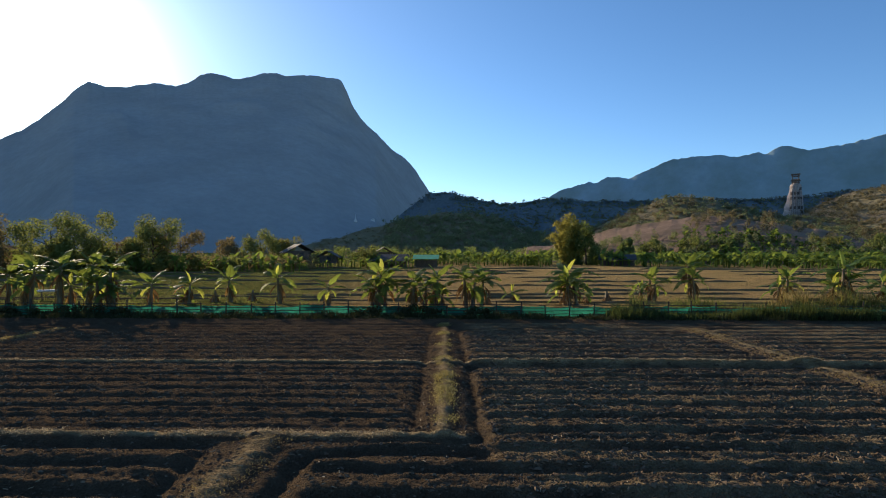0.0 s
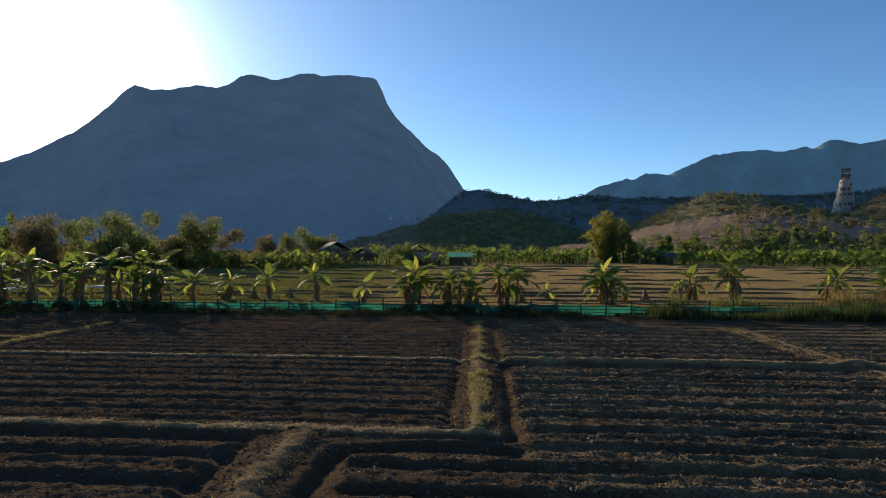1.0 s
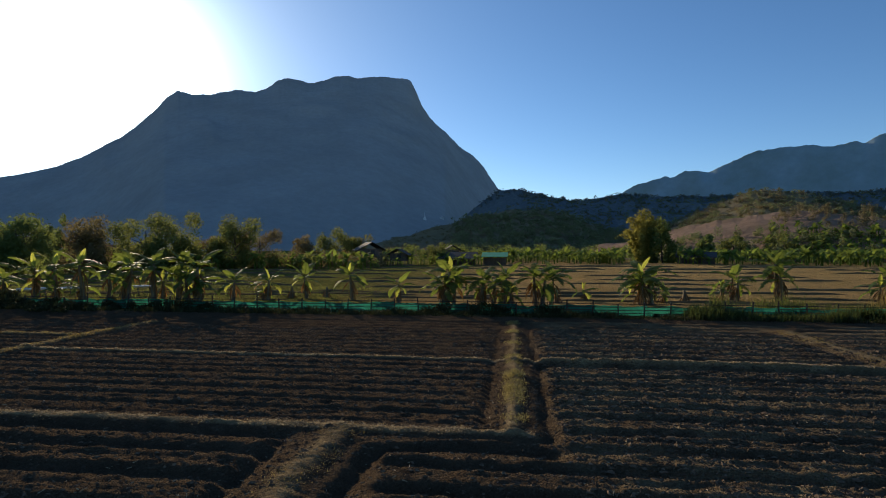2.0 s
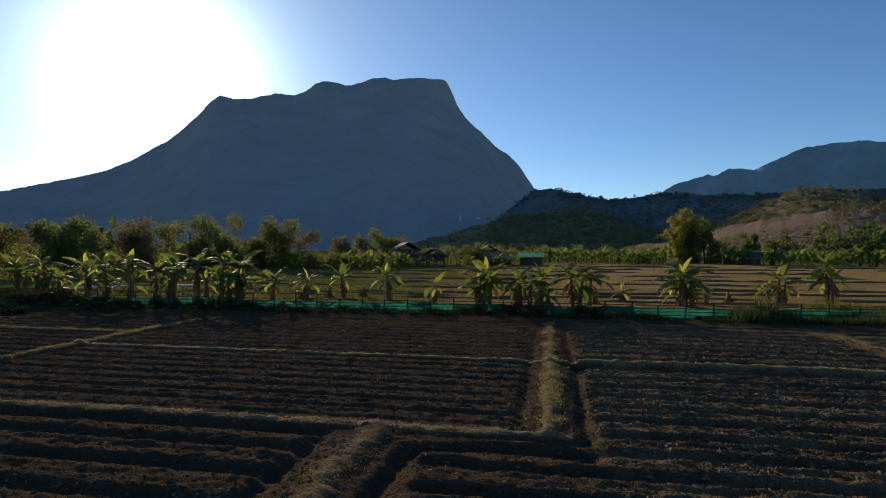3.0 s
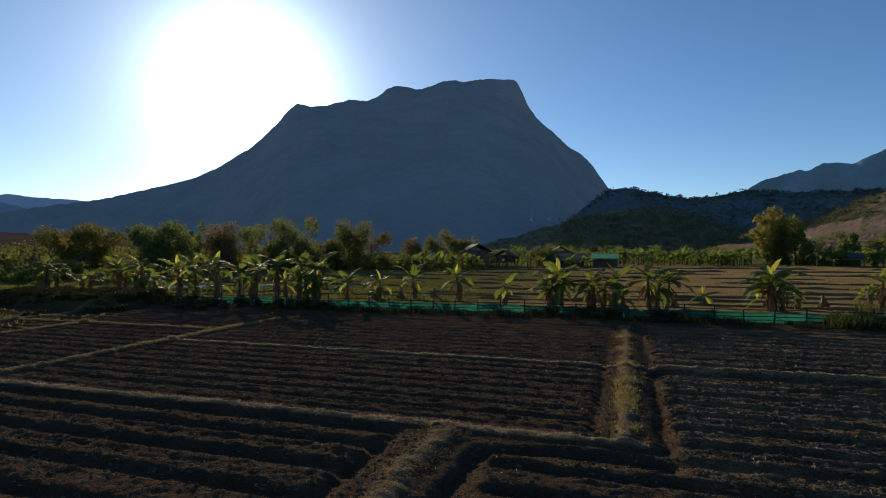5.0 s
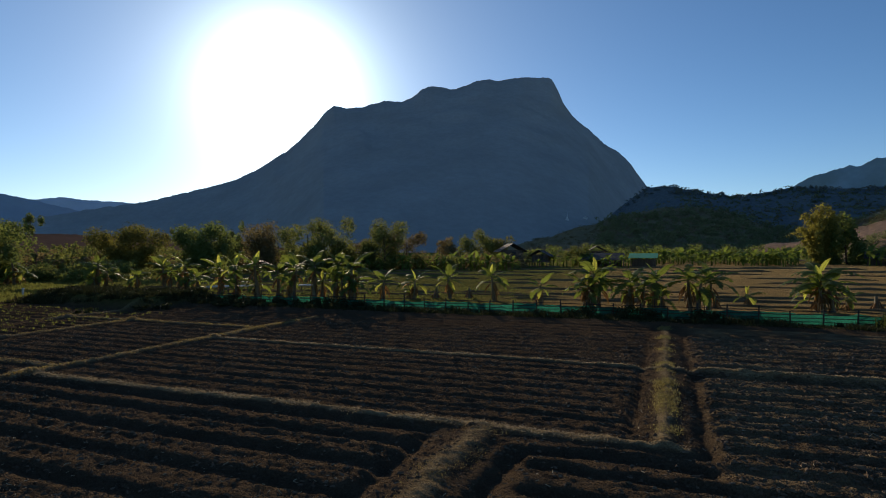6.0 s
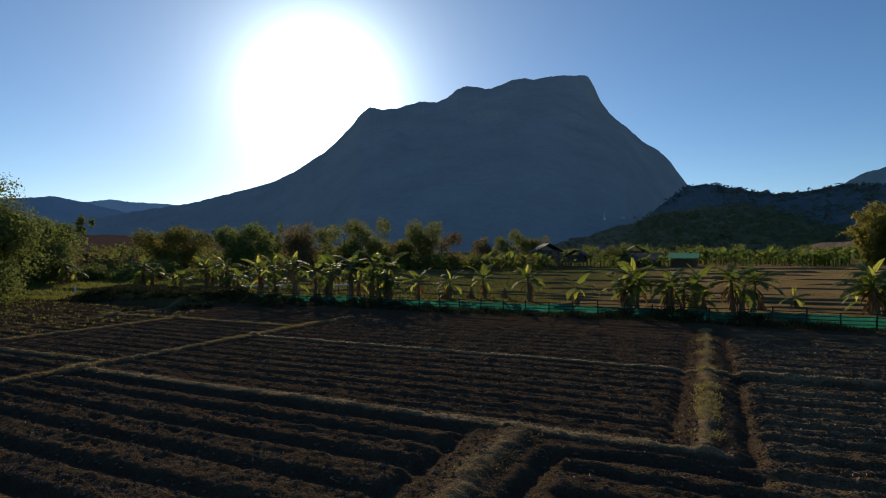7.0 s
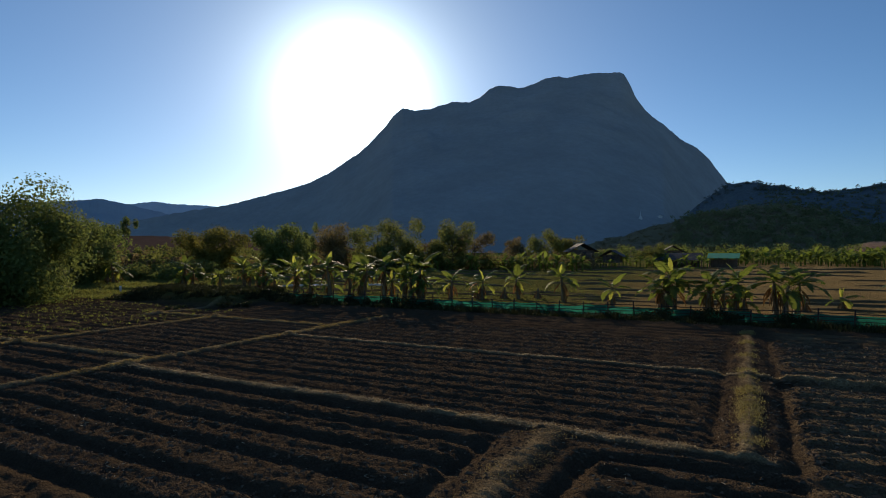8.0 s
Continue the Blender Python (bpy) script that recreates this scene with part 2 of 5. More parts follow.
def rod(bm, a, b, r0, r1=None, sides=6):
    """A tapered rod from a to b."""
    a, b = Vector(a), Vector(b)
    d = b - a
    m = Matrix.Translation((a + b) / 2) @ d.to_track_quat("Z", "Y").to_matrix().to_4x4()
    bmesh.ops.create_cone(bm, cap_ends=True, segments=sides, radius1=r0, radius2=r0 if r1 is None else r1, depth=d.length, matrix=m)


def hashed(ix, iy, seed):
    h = (ix.astype(np.int64) * 374761393 + iy.astype(np.int64) * 668265263 + seed * 1442695041) & 0xFFFFFFFF
    h = ((h ^ (h >> 13)) * 1274126177) & 0xFFFFFFFF
    return ((h ^ (h >> 16)) & 0xFFFF) / 65535.0


def vnoise(x, y, seed=0):
    ix, iy = np.floor(x), np.floor(y)
    u, v = x - ix, y - iy
    u, v = u * u * (3 - 2 * u), v * v * (3 - 2 * v)
    a, b = hashed(ix, iy, seed), hashed(ix + 1, iy, seed)
    c, d = hashed(ix, iy + 1, seed), hashed(ix + 1, iy + 1, seed)
    return (a * (1 - u) + b * u) * (1 - v) + (c * (1 - u) + d * u) * v


def fbm(x, y, octaves=4, seed=0, gain=0.5):
    """Layered noise about 0, roughly from -1 to 1."""
    s, a, t = 0.0, 1.0, 0.0
    for k in range(octaves):
        s = s + a * (vnoise(x * 2 ** k, y * 2 ** k, seed + 17 * k) * 2 - 1)
        t += a
        a *= gain
    return s / t


def smooth(v, a, b):
    t = np.clip((v - a) / (b - a), 0, 1)
    return t * t * (3 - 2 * t)


def band(v, a, b, s=0.2):
    return smooth(v, a - s, a + s) * (1 - smooth(v, b - s, b + s))


def hump(d, w):
    return np.clip(1 - (d / w) ** 2, 0, 1) ** 2


# ---- the ground: one sheet, ploughed plots, bunds, ditches, terraced stubble fields ----
# plots: x from, x to, y from, y to, row spacing, ridge height
PLOTS = [(1.05, 11.6, 3.5, 18.55, 1.04, 0.150), (-2.2, 1.05, 3.5, 10.23, 1.04, 0.150), (-17.9, -4.5, 3.5, 10.6, 1.20, 0.115),
         (-17.9, -0.85, 12.1, 18.45, 0.86, 0.058), (-17.9, -0.8, 19.5, 29.4, 0.90, 0.045), (1.05, 11.6, 19.5, 29.4, 1.10, 0.100),
         (13.2, 46, 3.5, 18.55, 1.04, 0.150), (13.2, 46, 19.5, 29.4, 1.10, 0.100), (-26.5, -18.8, 3.5, 11.9, 1.20, 0.115),
         (-26.5, -18.8, 12.9, 21.8, 0.90, 0.06), (-60, -27.5, 3.5, 12.0, 1.20, 0.14), (-60, -32.5, 13.0, 26.5, 0.90, 0.08),
         (-31.5, -27.5, 13.0, 21.8, 0.90, 0.08), (-31.5, -18.8, 22.8, 28.6, 0.90, 0.08)]
LEVEES = [37.9, 41.6, 45.5, 50.0, 56.0, 63.6, 72.0, 84.0, 96.0, 110.0]


def terrace(x, y):
    """The stubble fields behind the fence: a raised floor, each field a little higher than the last."""
    wob = 2.4 * fbm(x * 0.045, y * 0.03, 3, 5)
    z = 0.32 * smooth(y, 32.6, 33.8)
    for at in LEVEES:
        z = z + 0.02 * smooth(y + wob, at - 1.5, at + 1.5)
    return z


def height(x, y):
    """Height of the ground and the three covers: straw, stubble, grass."""
    wob = 0.10 * fbm(x * 0.25, y * 0.25, 3, 1)
    z = 0.03 * fbm(x * 0.15, y * 0.15, 3, 2)
    field, tops = np.zeros_like(x), np.zeros_like(x)
    ragged = 0.05 * fbm(x * 2.2, y * 2.2, 3, 18, 0.7)
    # plots right of the path: a paler straw tint in uneven patches
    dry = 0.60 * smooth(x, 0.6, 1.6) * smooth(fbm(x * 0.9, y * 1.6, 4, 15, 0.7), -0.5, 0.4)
    for x0, x1, y0, y1, gap, amp in PLOTS:
        inside = band(x + 0.25 * fbm(x * 0 + 3, y * 1.3, 2, 9), x0, x1, 0.22) * band(y, y0, y1, 0.12)
        ph = (y - y1 + wob * 0.5 + ragged) / gap
        u = np.abs(ph - np.round(ph))           # 0 on the middle of a bed, 0.5 in the furrow
        bed = 1 - smooth(u, 0.22, 0.47) - 0.30 * hump(u - 0.05, 0.13) * smooth(fbm(x * 0.35, np.round(ph) * 3.1, 3, 19), -0.5, 0.3)
        z = z + inside * amp * (bed - 0.55) * (1 + 0.22 * fbm(x * 0.5, np.round(ph) * 1.7, 3, 3))
        tops = np.maximum(tops, inside * (1 - smooth(u, 0.20, 0.40)))
        field = np.maximum(field, inside)
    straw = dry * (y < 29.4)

    def bund(d, w, h, on=1.0, cover=1.0):
        nonlocal z, straw
        b = hump(d + 0.35 * w * fbm(x * 1.1, y * 1.1, 3, 7), w) * on
        z = z + h * b * (1 + 0.3 * fbm(x * 4.2, y * 4.2, 2, 8, 0.8))
        straw = np.maximum(straw, np.clip(cover * (b - 0.35) * 2.6, 0, 1))

    bund(y - 11.5, 0.26, 0.09, band(x, -19.3, 0.5), 1.0)
    bund(y - 19.1, 0.22, 0.16, band(x, 0.9, 40), 1.4)
    bund(y - 19.1, 0.16, 0.09, band(x, -18.7, 0.9), 3.0)
    bund(x - 0.06, 0.29, 0.11, band(y, 11.3, 29.2), 1.0)
    bund(x + 3.6, 0.55, 0.12, 1 - smooth(y, 11.2, 11.6), 0.45)
    bund(x - 12.35 - 0.10 * (20 - y) * (y < 20) * 0.2, 0.62, 0.12, 1 - smooth(y, 27, 28), 0.5)
    bund(x + 18.3, 0.32, 0.13, band(y, -20, 27), 1.0)
    bund(x + 27.0, 0.32, 0.12, band(y, -20, 23), 0.9)
    bund(y - 22.3, 0.30, 0.11, band(x, -33, -19), 0.9)
    bund(y - 12.45, 0.32, 0.11, band(x, -60, -18.7), 0.9)
    bund(x + 32.0, 0.32, 0.14, band(y, 21, 28), 0.9)
    bund(x + 65.5, 0.9, 0.85, band(y, 32, 46), 0.3)
    # ditches
    for d, w, on in ((x - 0.80 - 0.10 * fbm(y, y * 0, 2, 4), 0.26, 0.62 * band(y, 11.2, 27.5)), (x + 0.60 - 0.08 * fbm(y, y * 0, 2, 6), 0.20, 0.45 * band(y, 12.3, 27)),
                     (y - 10.75 + 0.25 * np.maximum(0, x) + 0.3 * smooth(-x, 1.2, 2.6), 0.36, band(x, -2.5, 0.9)),
                     (x + 2.6 - 0.05 * (y - 10), 0.34, 0.8 - 0.8 * smooth(y, 10.4, 10.9)), (x + 4.55, 0.30, 0.6 - 0.6 * smooth(y, 10.6, 11.0)),
                     (y - 18.60, 0.46, 1.2 * band(x, 0.9, 40)),
                     (y - 11.02, 0.32, 0.6 * band(x, -18, -4.5))):
        z = z - 0.19 * hump(d, w) * on
    near = 1 - smooth(y, 31, 33)
    # tilth: clods at three scales
    rough = 0.012 * fbm(x * 1.1, y * 2.2, 3, 21) + 0.042 * (0.5 - np.abs(fbm(x * 2.6, y * 4.0, 2, 22, 0.8))) + 0.036 * fbm(x * 5.0, y * 6.5, 2, 27, 0.7)
    z = z + near * rough * (0.75 + 0.75 * tops - 0.35 * field)
    # bank before the fence
    z = z + 0.14 * band(y, 29.6, 32.0, 0.7) * near
    # dark earthen bank past the end of the fence
    lb = band(x, -46, -31.6, 0.7) * smooth(y + 0.16 * (x + 32), 25.4, 27.2)
    z = z * (1 - lb) + lb * (0.75 + 0.15 * fbm(x * 0.6, y * 0.6, 3, 12)) * (1 - smooth(y, 33, 37))
    back = smooth(y, 33, 34.2)
    z = np.where(y > 31.5, z * (1 - back) + back * (terrace(x, y) + 0.03 * fbm(x * 0.7, y * 0.7, 3, 31)), z)
    fade = smooth(np.hypot(x, y), 170, 260)
    z = z * (1 - fade)
    stub = smooth(y, 32.8, 33.8) * (1 - smooth(np.hypot(x, y), 190, 260) * 0.5)
    # little green before the fence: its shade is put into darker ground colour
    grass = np.maximum(smooth(-x + 6 * fbm(x * 0.05, y * 0.05, 3, 41), 0, 16) * smooth(y, 33, 35) * 0.85, band(y, 30.6, 33.6, 0.5) * 0.35)
    grass = np.maximum(grass, smooth(-x, 47, 52) * smooth(y, 22, 25))
    grass = np.maximum(grass, lb * 0.75)
    grass = np.maximum(grass, smooth(np.hypot(x, y), 120, 200) * 0.7)
    return z, straw, stub * (1 - grass), grass


def ticks(a, b, step, reach_lo, reach_hi, grow, grow_lo):
    """Even steps between a and b, then wider and wider out to both reaches."""
    v = list(np.arange(a, b, step))
    s = step
    while v[-1] < reach_hi:
        s = min(s * (1 + grow), 400)
        v.append(v[-1] + s)
    s = step
    while v[0] > reach_lo:
        s = min(s * (1 + grow_lo), 400)
        v.insert(0, v[0] - s)
    return np.array(v)


def build_ground():
    us = ticks(-2.35, 0.92, 0.0074, -670, 670, 0.09, 0.09)      # columns fan out with y
    ys = list(ticks(4.0, 14.0, 0.05, -4700, 14.0, 0.02, 0.3))
    while ys[-1] < 4700:
        ys.append(ys[-1] + (0.072 if ys[-1] < 31 else 0.08 + 0.03 * (ys[-1] - 31) if ys[-1] < 125 else min(400, (ys[-1] - 125) * 0.08 + 1.2)))
    ys = np.array(ys)
    fan = np.clip(ys, 4, 130) + 3
    n = len(us)
    X, Y = us[None, :] * fan[:, None], np.repeat(ys[:, None], n, 1)
    x, y = X.ravel(), Y.ravel()
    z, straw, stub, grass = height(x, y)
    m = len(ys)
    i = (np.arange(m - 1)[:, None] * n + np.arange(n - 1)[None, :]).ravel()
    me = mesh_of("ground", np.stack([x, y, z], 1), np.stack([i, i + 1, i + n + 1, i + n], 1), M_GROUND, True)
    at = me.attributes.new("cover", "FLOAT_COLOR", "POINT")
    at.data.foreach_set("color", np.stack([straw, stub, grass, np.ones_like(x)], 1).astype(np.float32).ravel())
    tagged(new("ground", me), "dark ploughed plots with bunds and tan stubble fields", "ground", kind="structure")


build_ground()


def ground_z(x, y):
    return float(height(np.array([float(x)]), np.array([float(y)]))[0][0])


def build_levees():
    """Low earthen banks between the stubble fields, broken where water is let through."""
    rng = np.random.RandomState(14)
    for k, at in enumerate(LEVEES):
        x = -34.0 - 0.5 * at + rng.uniform(0, 10)
        while x < 0.95 * at + 12:
            run = rng.uniform(4, 19) * (1 + at / 120)
            xs = np.arange(x, x + run, 0.45 + at * 0.004)
            mid = at + 1.6 * fbm(xs * 0.05, xs * 0 + k, 3, 51) + 0.02 * (k % 3 - 1) * xs + rng.uniform(-0.9, 0.9)
            tall = (0.09 + 0.0019 * at) * (0.75 + 0.5 * fbm(xs * 0.5, xs * 0 + k, 3, 52)) * np.clip(np.minimum(xs - xs[0], xs[-1] - xs) / 1.5, 0.05, 1)
            rough = 0.05 * fbm(xs * 1.9, xs * 0 + 3 * k, 3, 53)
            z = height(xs, mid)[0]
            rows = [np.stack([xs, mid + o + rough, z + h * tall - (0.08 if h == 0 else 0)], 1)
                    for o, h in ((-0.22, 0), (-0.14, 0.75), (-0.04, 1.0), (0.12, 0.92), (0.42, 0))]
            m = len(xs)
            i = np.arange(m - 1)
            f = np.concatenate([np.stack([r * m + i, r * m + i + 1, (r + 1) * m + i + 1, (r + 1) * m + i], 1) for r in range(4)])
            tagged(new("levee", mesh_of("levee", np.concatenate(rows), f, M_LEVEE, False)), "low earthen bank between stubble fields", "bank", kind="structure")
            x += run + rng.uniform(0.5, 8)


build_levees()


# ---- mountains and hills: each a ridge with a broken slope before and behind it ----
class Ridge:
    """A ridge through (azimuth, elevation) stations at a distance d on its middle line."""

    def __init__(self, stations, d, front, back, rough, power=1.25, jag=0.0, seed=0, steep=99.0):
        st = sorted(stations)
        self.az, self.el = np.array([s[0] for s in st]), np.array([s[1] for s in st])
        self.d, self.front, self.back, self.rough, self.power, self.jag, self.seed = d, front, back, rough, power, jag, seed
        self.mid, self.steep = (self.az[0] + self.az[-1]) / 2, steep

    def at(self, az, s):
        """Place at azimuth az; s from -1, the front foot, over 0, the ridge, to 1, the back foot."""
        dr = self.d / np.cos(np.radians(az - self.mid) * 0.7)
        e = sum(np.interp(az + k, self.az, self.el) for k in (-0.15, 0, 0.15)) / 3
        u = np.abs(s)
        wide = sum(np.interp(az + k, self.az, self.el) for k in (-4, -3, -2, -1, 0, 1, 2, 3, 4)) / 9
        blend = np.clip(u * 4.5, 0, 1)
        e = e * (1 - blend) + np.minimum(wide, e + 1.0) * blend
        top = dr * np.tan(np.radians(e)) + EYE
        along = np.radians(az) * self.d
        top = top + self.jag * (1 - blend) * fbm(along / (self.jag * 5 + 1), along * 0, 5, self.seed, 0.65) * np.clip(e, 0, 1)
        dist = dr + np.where(s < 0, s * np.minimum(self.front, top * self.steep), s * self.back)
        h = top * (1 - u) ** self.power
        q = dist / self.d
        gully = np.abs(fbm(along / (self.d * 0.07), q / 0.07, 3, self.seed + 3, 0.4)) - 0.25
        h = h - self.rough * gully * np.clip(u * 4, 0, 1) * (1 - u) * np.clip(top / 60, 0, 1)
        h = np.where(u > 0.999, -3, h)
        a = np.radians(az)
        return -dist * np.sin(a), dist * np.cos(a), h

    def mesh(self, name, mat, label, category, na=420, ns=70, soft=True):
        az = np.linspace(self.az[0], self.az[-1], na)
        s = np.concatenate([-np.linspace(1, 0, ns) ** 1.3, np.linspace(0, 1, 14)[1:]])
        A, S = np.meshgrid(az, s)
        x, y, z = self.at(A.ravel(), S.ravel())
        n, m = len(az), len(s)
        i = (np.arange(m - 1)[:, None] * n + np.arange(n - 1)[None, :]).ravel()
        me = mesh_of(name, np.stack([x, y, z], 1), np.stack([i, i + n, i + n + 1, i + 1], 1), mat, soft)
        return tagged(new(name, me), label, category, kind="structure")


MOUNTAIN = Ridge([(68, 0.5), (60, 2.2), (52.8, 3.85), (49.5, 4.5), (47, 5.18), (44.3, 5.97), (41.6, 6.88), (40.2, 7.6), (38.9, 8.46), (37.4, 9.5), (36, 10.6), (34.6, 12.1),
                  (33.4, 13.5), (32.4, 14.35), (31.2, 14.12), (30.2, 14.2), (28.8, 14.5), (27.3, 15.0), (25.6, 14.82), (24.5, 15.3), (23.5, 16.1),
                  (22.7, 16.4), (21.3, 16.25), (20.5, 16.05), (18.7, 16.45), (17.9, 16.85), (16.6, 16.95), (15.8, 16.78), (13.6, 17.05),
                  (12, 17.0), (10.4, 16.8), (9.75, 15.6), (9.3, 14.45), (8.3, 13.1), (6.9, 11.9), (5.5, 10.45), (4.0, 9.5), (2.9, 8.4), (2.0, 7.0),
                  (1.4, 6.0), (-2, 3.5), (-8, 0.5)], 2400, 1300, 900, 40, 1.1, 6, 11, 2.4)
FAR_RIGHT = Ridge([(-6, 2), (-10, 5.2), (-12.3, 6.3), (-14.5, 6.95), (-15.3, 6.77), (-16.3, 7.4), (-18.4, 7.15), (-20.2, 7.95), (-22.3, 8.8),
                   (-25.9, 9.02), (-27.5, 8.65), (-29.3, 8.9), (-29.9, 8.6), (-30.6, 9.1), (-31.4, 9.3), (-32.2, 9.1), (-33.2, 8.7), (-35.8, 9.0), (-38.3, 9.5), (-46, 10), (-60, 4)],
                  3300, 1500, 900, 95, 1.0, 10, 23, 0.60)
FAR_LEFT = Ridge([(84, 3), (72, 4.3), (66, 4.0), (63.2, 4.3), (59.7, 4.72), (57.5, 4.25), (54, 3.4), (46, 1.5)], 2900, 900, 600, 15, 1.1, 4, 31, 1.5)
FAR_LEFT_2 = Ridge([(70, 3.5), (61, 4.1), (57.5, 4.3), (55.7, 4.62), (53.9, 4.43), (51.5, 4.4), (48.5, 4.2), (42, 2)], 3900, 800, 500, 15, 1.1, 4, 37, 1.5)
SADDLE = Ridge([(14, 0.1), (10, 0.5), (7, 1.9), (5, 3.2), (3, 4.8), (1.4, 6.0), (-0.9, 6.0), (-4.4, 5.1), (-6.1, 4.75), (-7.8, 4.9), (-10, 5.35), (-12.3, 5.2), (-16, 5.0),
                (-21.8, 4.9), (-29.7, 4.75), (-33.9, 4.95), (-38.3, 5.3), (-48, 4)], 1150, 620, 400, 25, 1.1, 4, 41, 3.2)
SCRUB_HILL = Ridge([(16, 0.1), (12.7, 0.9), (9.4, 1.8), (7.3, 2.35), (5, 2.9), (3, 3.5), (0.5, 3.9), (-1.6, 4.0), (-4, 3.9), (-5.5, 3.4), (-7.5, 2.5), (-9.3, 1.8), (-12, 1.2),
                    (-16, 0.8), (-20, 0.5), (-26, 0.1)], 480, 175, 300, 9, 1.2, 2, 43)
GREEN_HILL = Ridge([(-12, 0.6), (-15.6, 2.7), (-18.7, 4.0), (-21.8, 5.3), (-25.2, 5.05), (-27.5, 4.2), (-31, 3.2), (-36, 2.6), (-46, 1)],
                   430, 170, 250, 8, 1.0, 1.5, 47)
CLAY_HILL = Ridge([(-7, 0.1), (-9.3, 0.65), (-12, 0.75), (-14.2, 1.3), (-15, 1.87), (-17.4, 2.4), (-20.6, 2.85), (-23.5, 3.27), (-25.4, 3.35), (-28, 3.1), (-33, 2.2), (-40, 0.4)],
                  270, 75, 110, 4, 0.9, 1, 53)
BROWN_HILL = Ridge([(-27, 0.6), (-30.5, 3.0), (-32.7, 3.6), (-35, 4.65), (-38.3, 5.5), (-44, 6), (-56, 2)], 540, 240, 260, 9, 1.1, 2, 59)
LEFT_FIELD = Ridge([(90, 0.5), (70, 1.3), (63, 1.5), (58.4, 1.5), (53, 1.45), (48, 1.2), (44, 1.0), (36, 0.2)], 200, 95, 140, 1.5, 1.0, 0.5, 61)



def on_slope(ridge, az, el):
    """The place on a ridge's front slope that lies at azimuth az and elevation el."""
    s = np.linspace(-0.998, 0, 800)
    x, y, z = ridge.at(np.full(800, az), s)
    k = int(np.argmax(np.degrees(np.arctan2(z - EYE, np.hypot(x, y))) >= el))
    return float(x[k]), float(y[k]), float(z[k]), float(np.hypot(x[k], y[k]))


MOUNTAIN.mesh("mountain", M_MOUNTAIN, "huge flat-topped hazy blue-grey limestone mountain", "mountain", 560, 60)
FAR_RIGHT.mesh("mountain_range", M_RANGE, "distant wooded mountain range, blue with haze", "mountain", 500, 50)
FAR_LEFT.mesh("mountain_range", M_HAZY, "low distant hills, blue with haze, under the sun", "mountain", 260, 30, False)
FAR_LEFT_2.mesh("mountain_range", M_PALE, "hills on the horizon, pale blue with haze", "mountain", 260, 30, False)
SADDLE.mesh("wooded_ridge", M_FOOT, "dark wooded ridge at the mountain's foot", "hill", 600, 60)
SCRUB_HILL.mesh("scrub_hill", M_SCRUB, "low hill of dry brown scrub", "hill", 300, 50)
GREEN_HILL.mesh("wooded_hill", M_SCRUB, "rounded hill with green and yellow scrub", "hill", 260, 50)
CLAY_HILL.mesh("clay_hill", M_CLAY, "low hill of bare pinkish clay", "hill", 220, 40)
BROWN_HILL.mesh("brown_hill", M_SCRUB, "hillside with bare brown trees", "hill", 260, 50)
LEFT_FIELD.mesh("brown_field", M_REDFIELD, "sloping reddish-brown field behind the trees", "field", 200, 30)


# ---- plants: shared parts ----
def leaf_quads(rng, at, size, facing=None):
    """Small pointed leaves or leaf clumps, one at each place, turned by chance or facing out of their clump."""
    n = len(at)
    a = rng.normal(size=(n, 3))
    a /= np.linalg.norm(a, axis=1)[:, None]
    if facing is None:
        b = np.cross(a, rng.normal(size=(n, 3)))
    else:
        out = facing + rng.normal(0, 0.42, (n, 3))
        out /= np.linalg.norm(out, axis=1)[:, None]
        a = np.cross(out, a)
        a /= np.linalg.norm(a, axis=1)[:, None] + 1e-9
        b = np.cross(out, a)
    b /= np.linalg.norm(b, axis=1)[:, None] + 1e-9
    s = (size * rng.uniform(0.6, 1.4, n))[:, None]
    v = np.stack([at - a * s * 0.6, at + b * s * 0.38, at + a * s * 0.6, at - b * s * 0.38], 1).reshape(-1, 3)
    return v, np.arange(4 * n).reshape(n, 4)


def crown_points(rng, n, centre, radii, clumps, hollow=0.55):
    """Places of leaves: a crown of uneven clumps, denser towards each clump's skin."""
    if clumps < 12:
        c = rng.normal(size=(clumps, 3))
        c *= rng.uniform(0.2, 0.75, (clumps, 1)) / np.linalg.norm(c, axis=1)[:, None]
    else:
        boughs = clumps // 4
        a, r = np.arange(boughs) * 2.4 + rng.uniform(-0.5, 0.5, boughs), rng.uniform(0.05, 0.80, boughs) ** 0.6
        up = np.linspace(-0.85, 0.56, boughs) + rng.uniform(-0.08, 0.08, boughs)
        r = r * np.sqrt(np.clip(1.02 - (0.95 * (up - 0.05)) ** 2, 0.1, 1))
        heart = np.stack([np.cos(a) * r, np.sin(a) * r, up], 1)
        c = heart[rng.randint(boughs, size=clumps)] + rng.normal(0, 0.11, (clumps, 3))
    cr = rng.uniform(0.20, 0.46, clumps) if clumps < 12 else rng.uniform(0.24, 0.42, clumps)
    k = rng.choice(clumps, n, p=cr ** 2 / np.sum(cr ** 2))
    d = rng.normal(size=(n, 3))
    d /= np.linalg.norm(d, axis=1)[:, None]
    p = c[k] + d * (cr[k] * rng.uniform(hollow, 1.05, n))[:, None]
    return np.asarray(centre) + p * np.asarray(radii), d


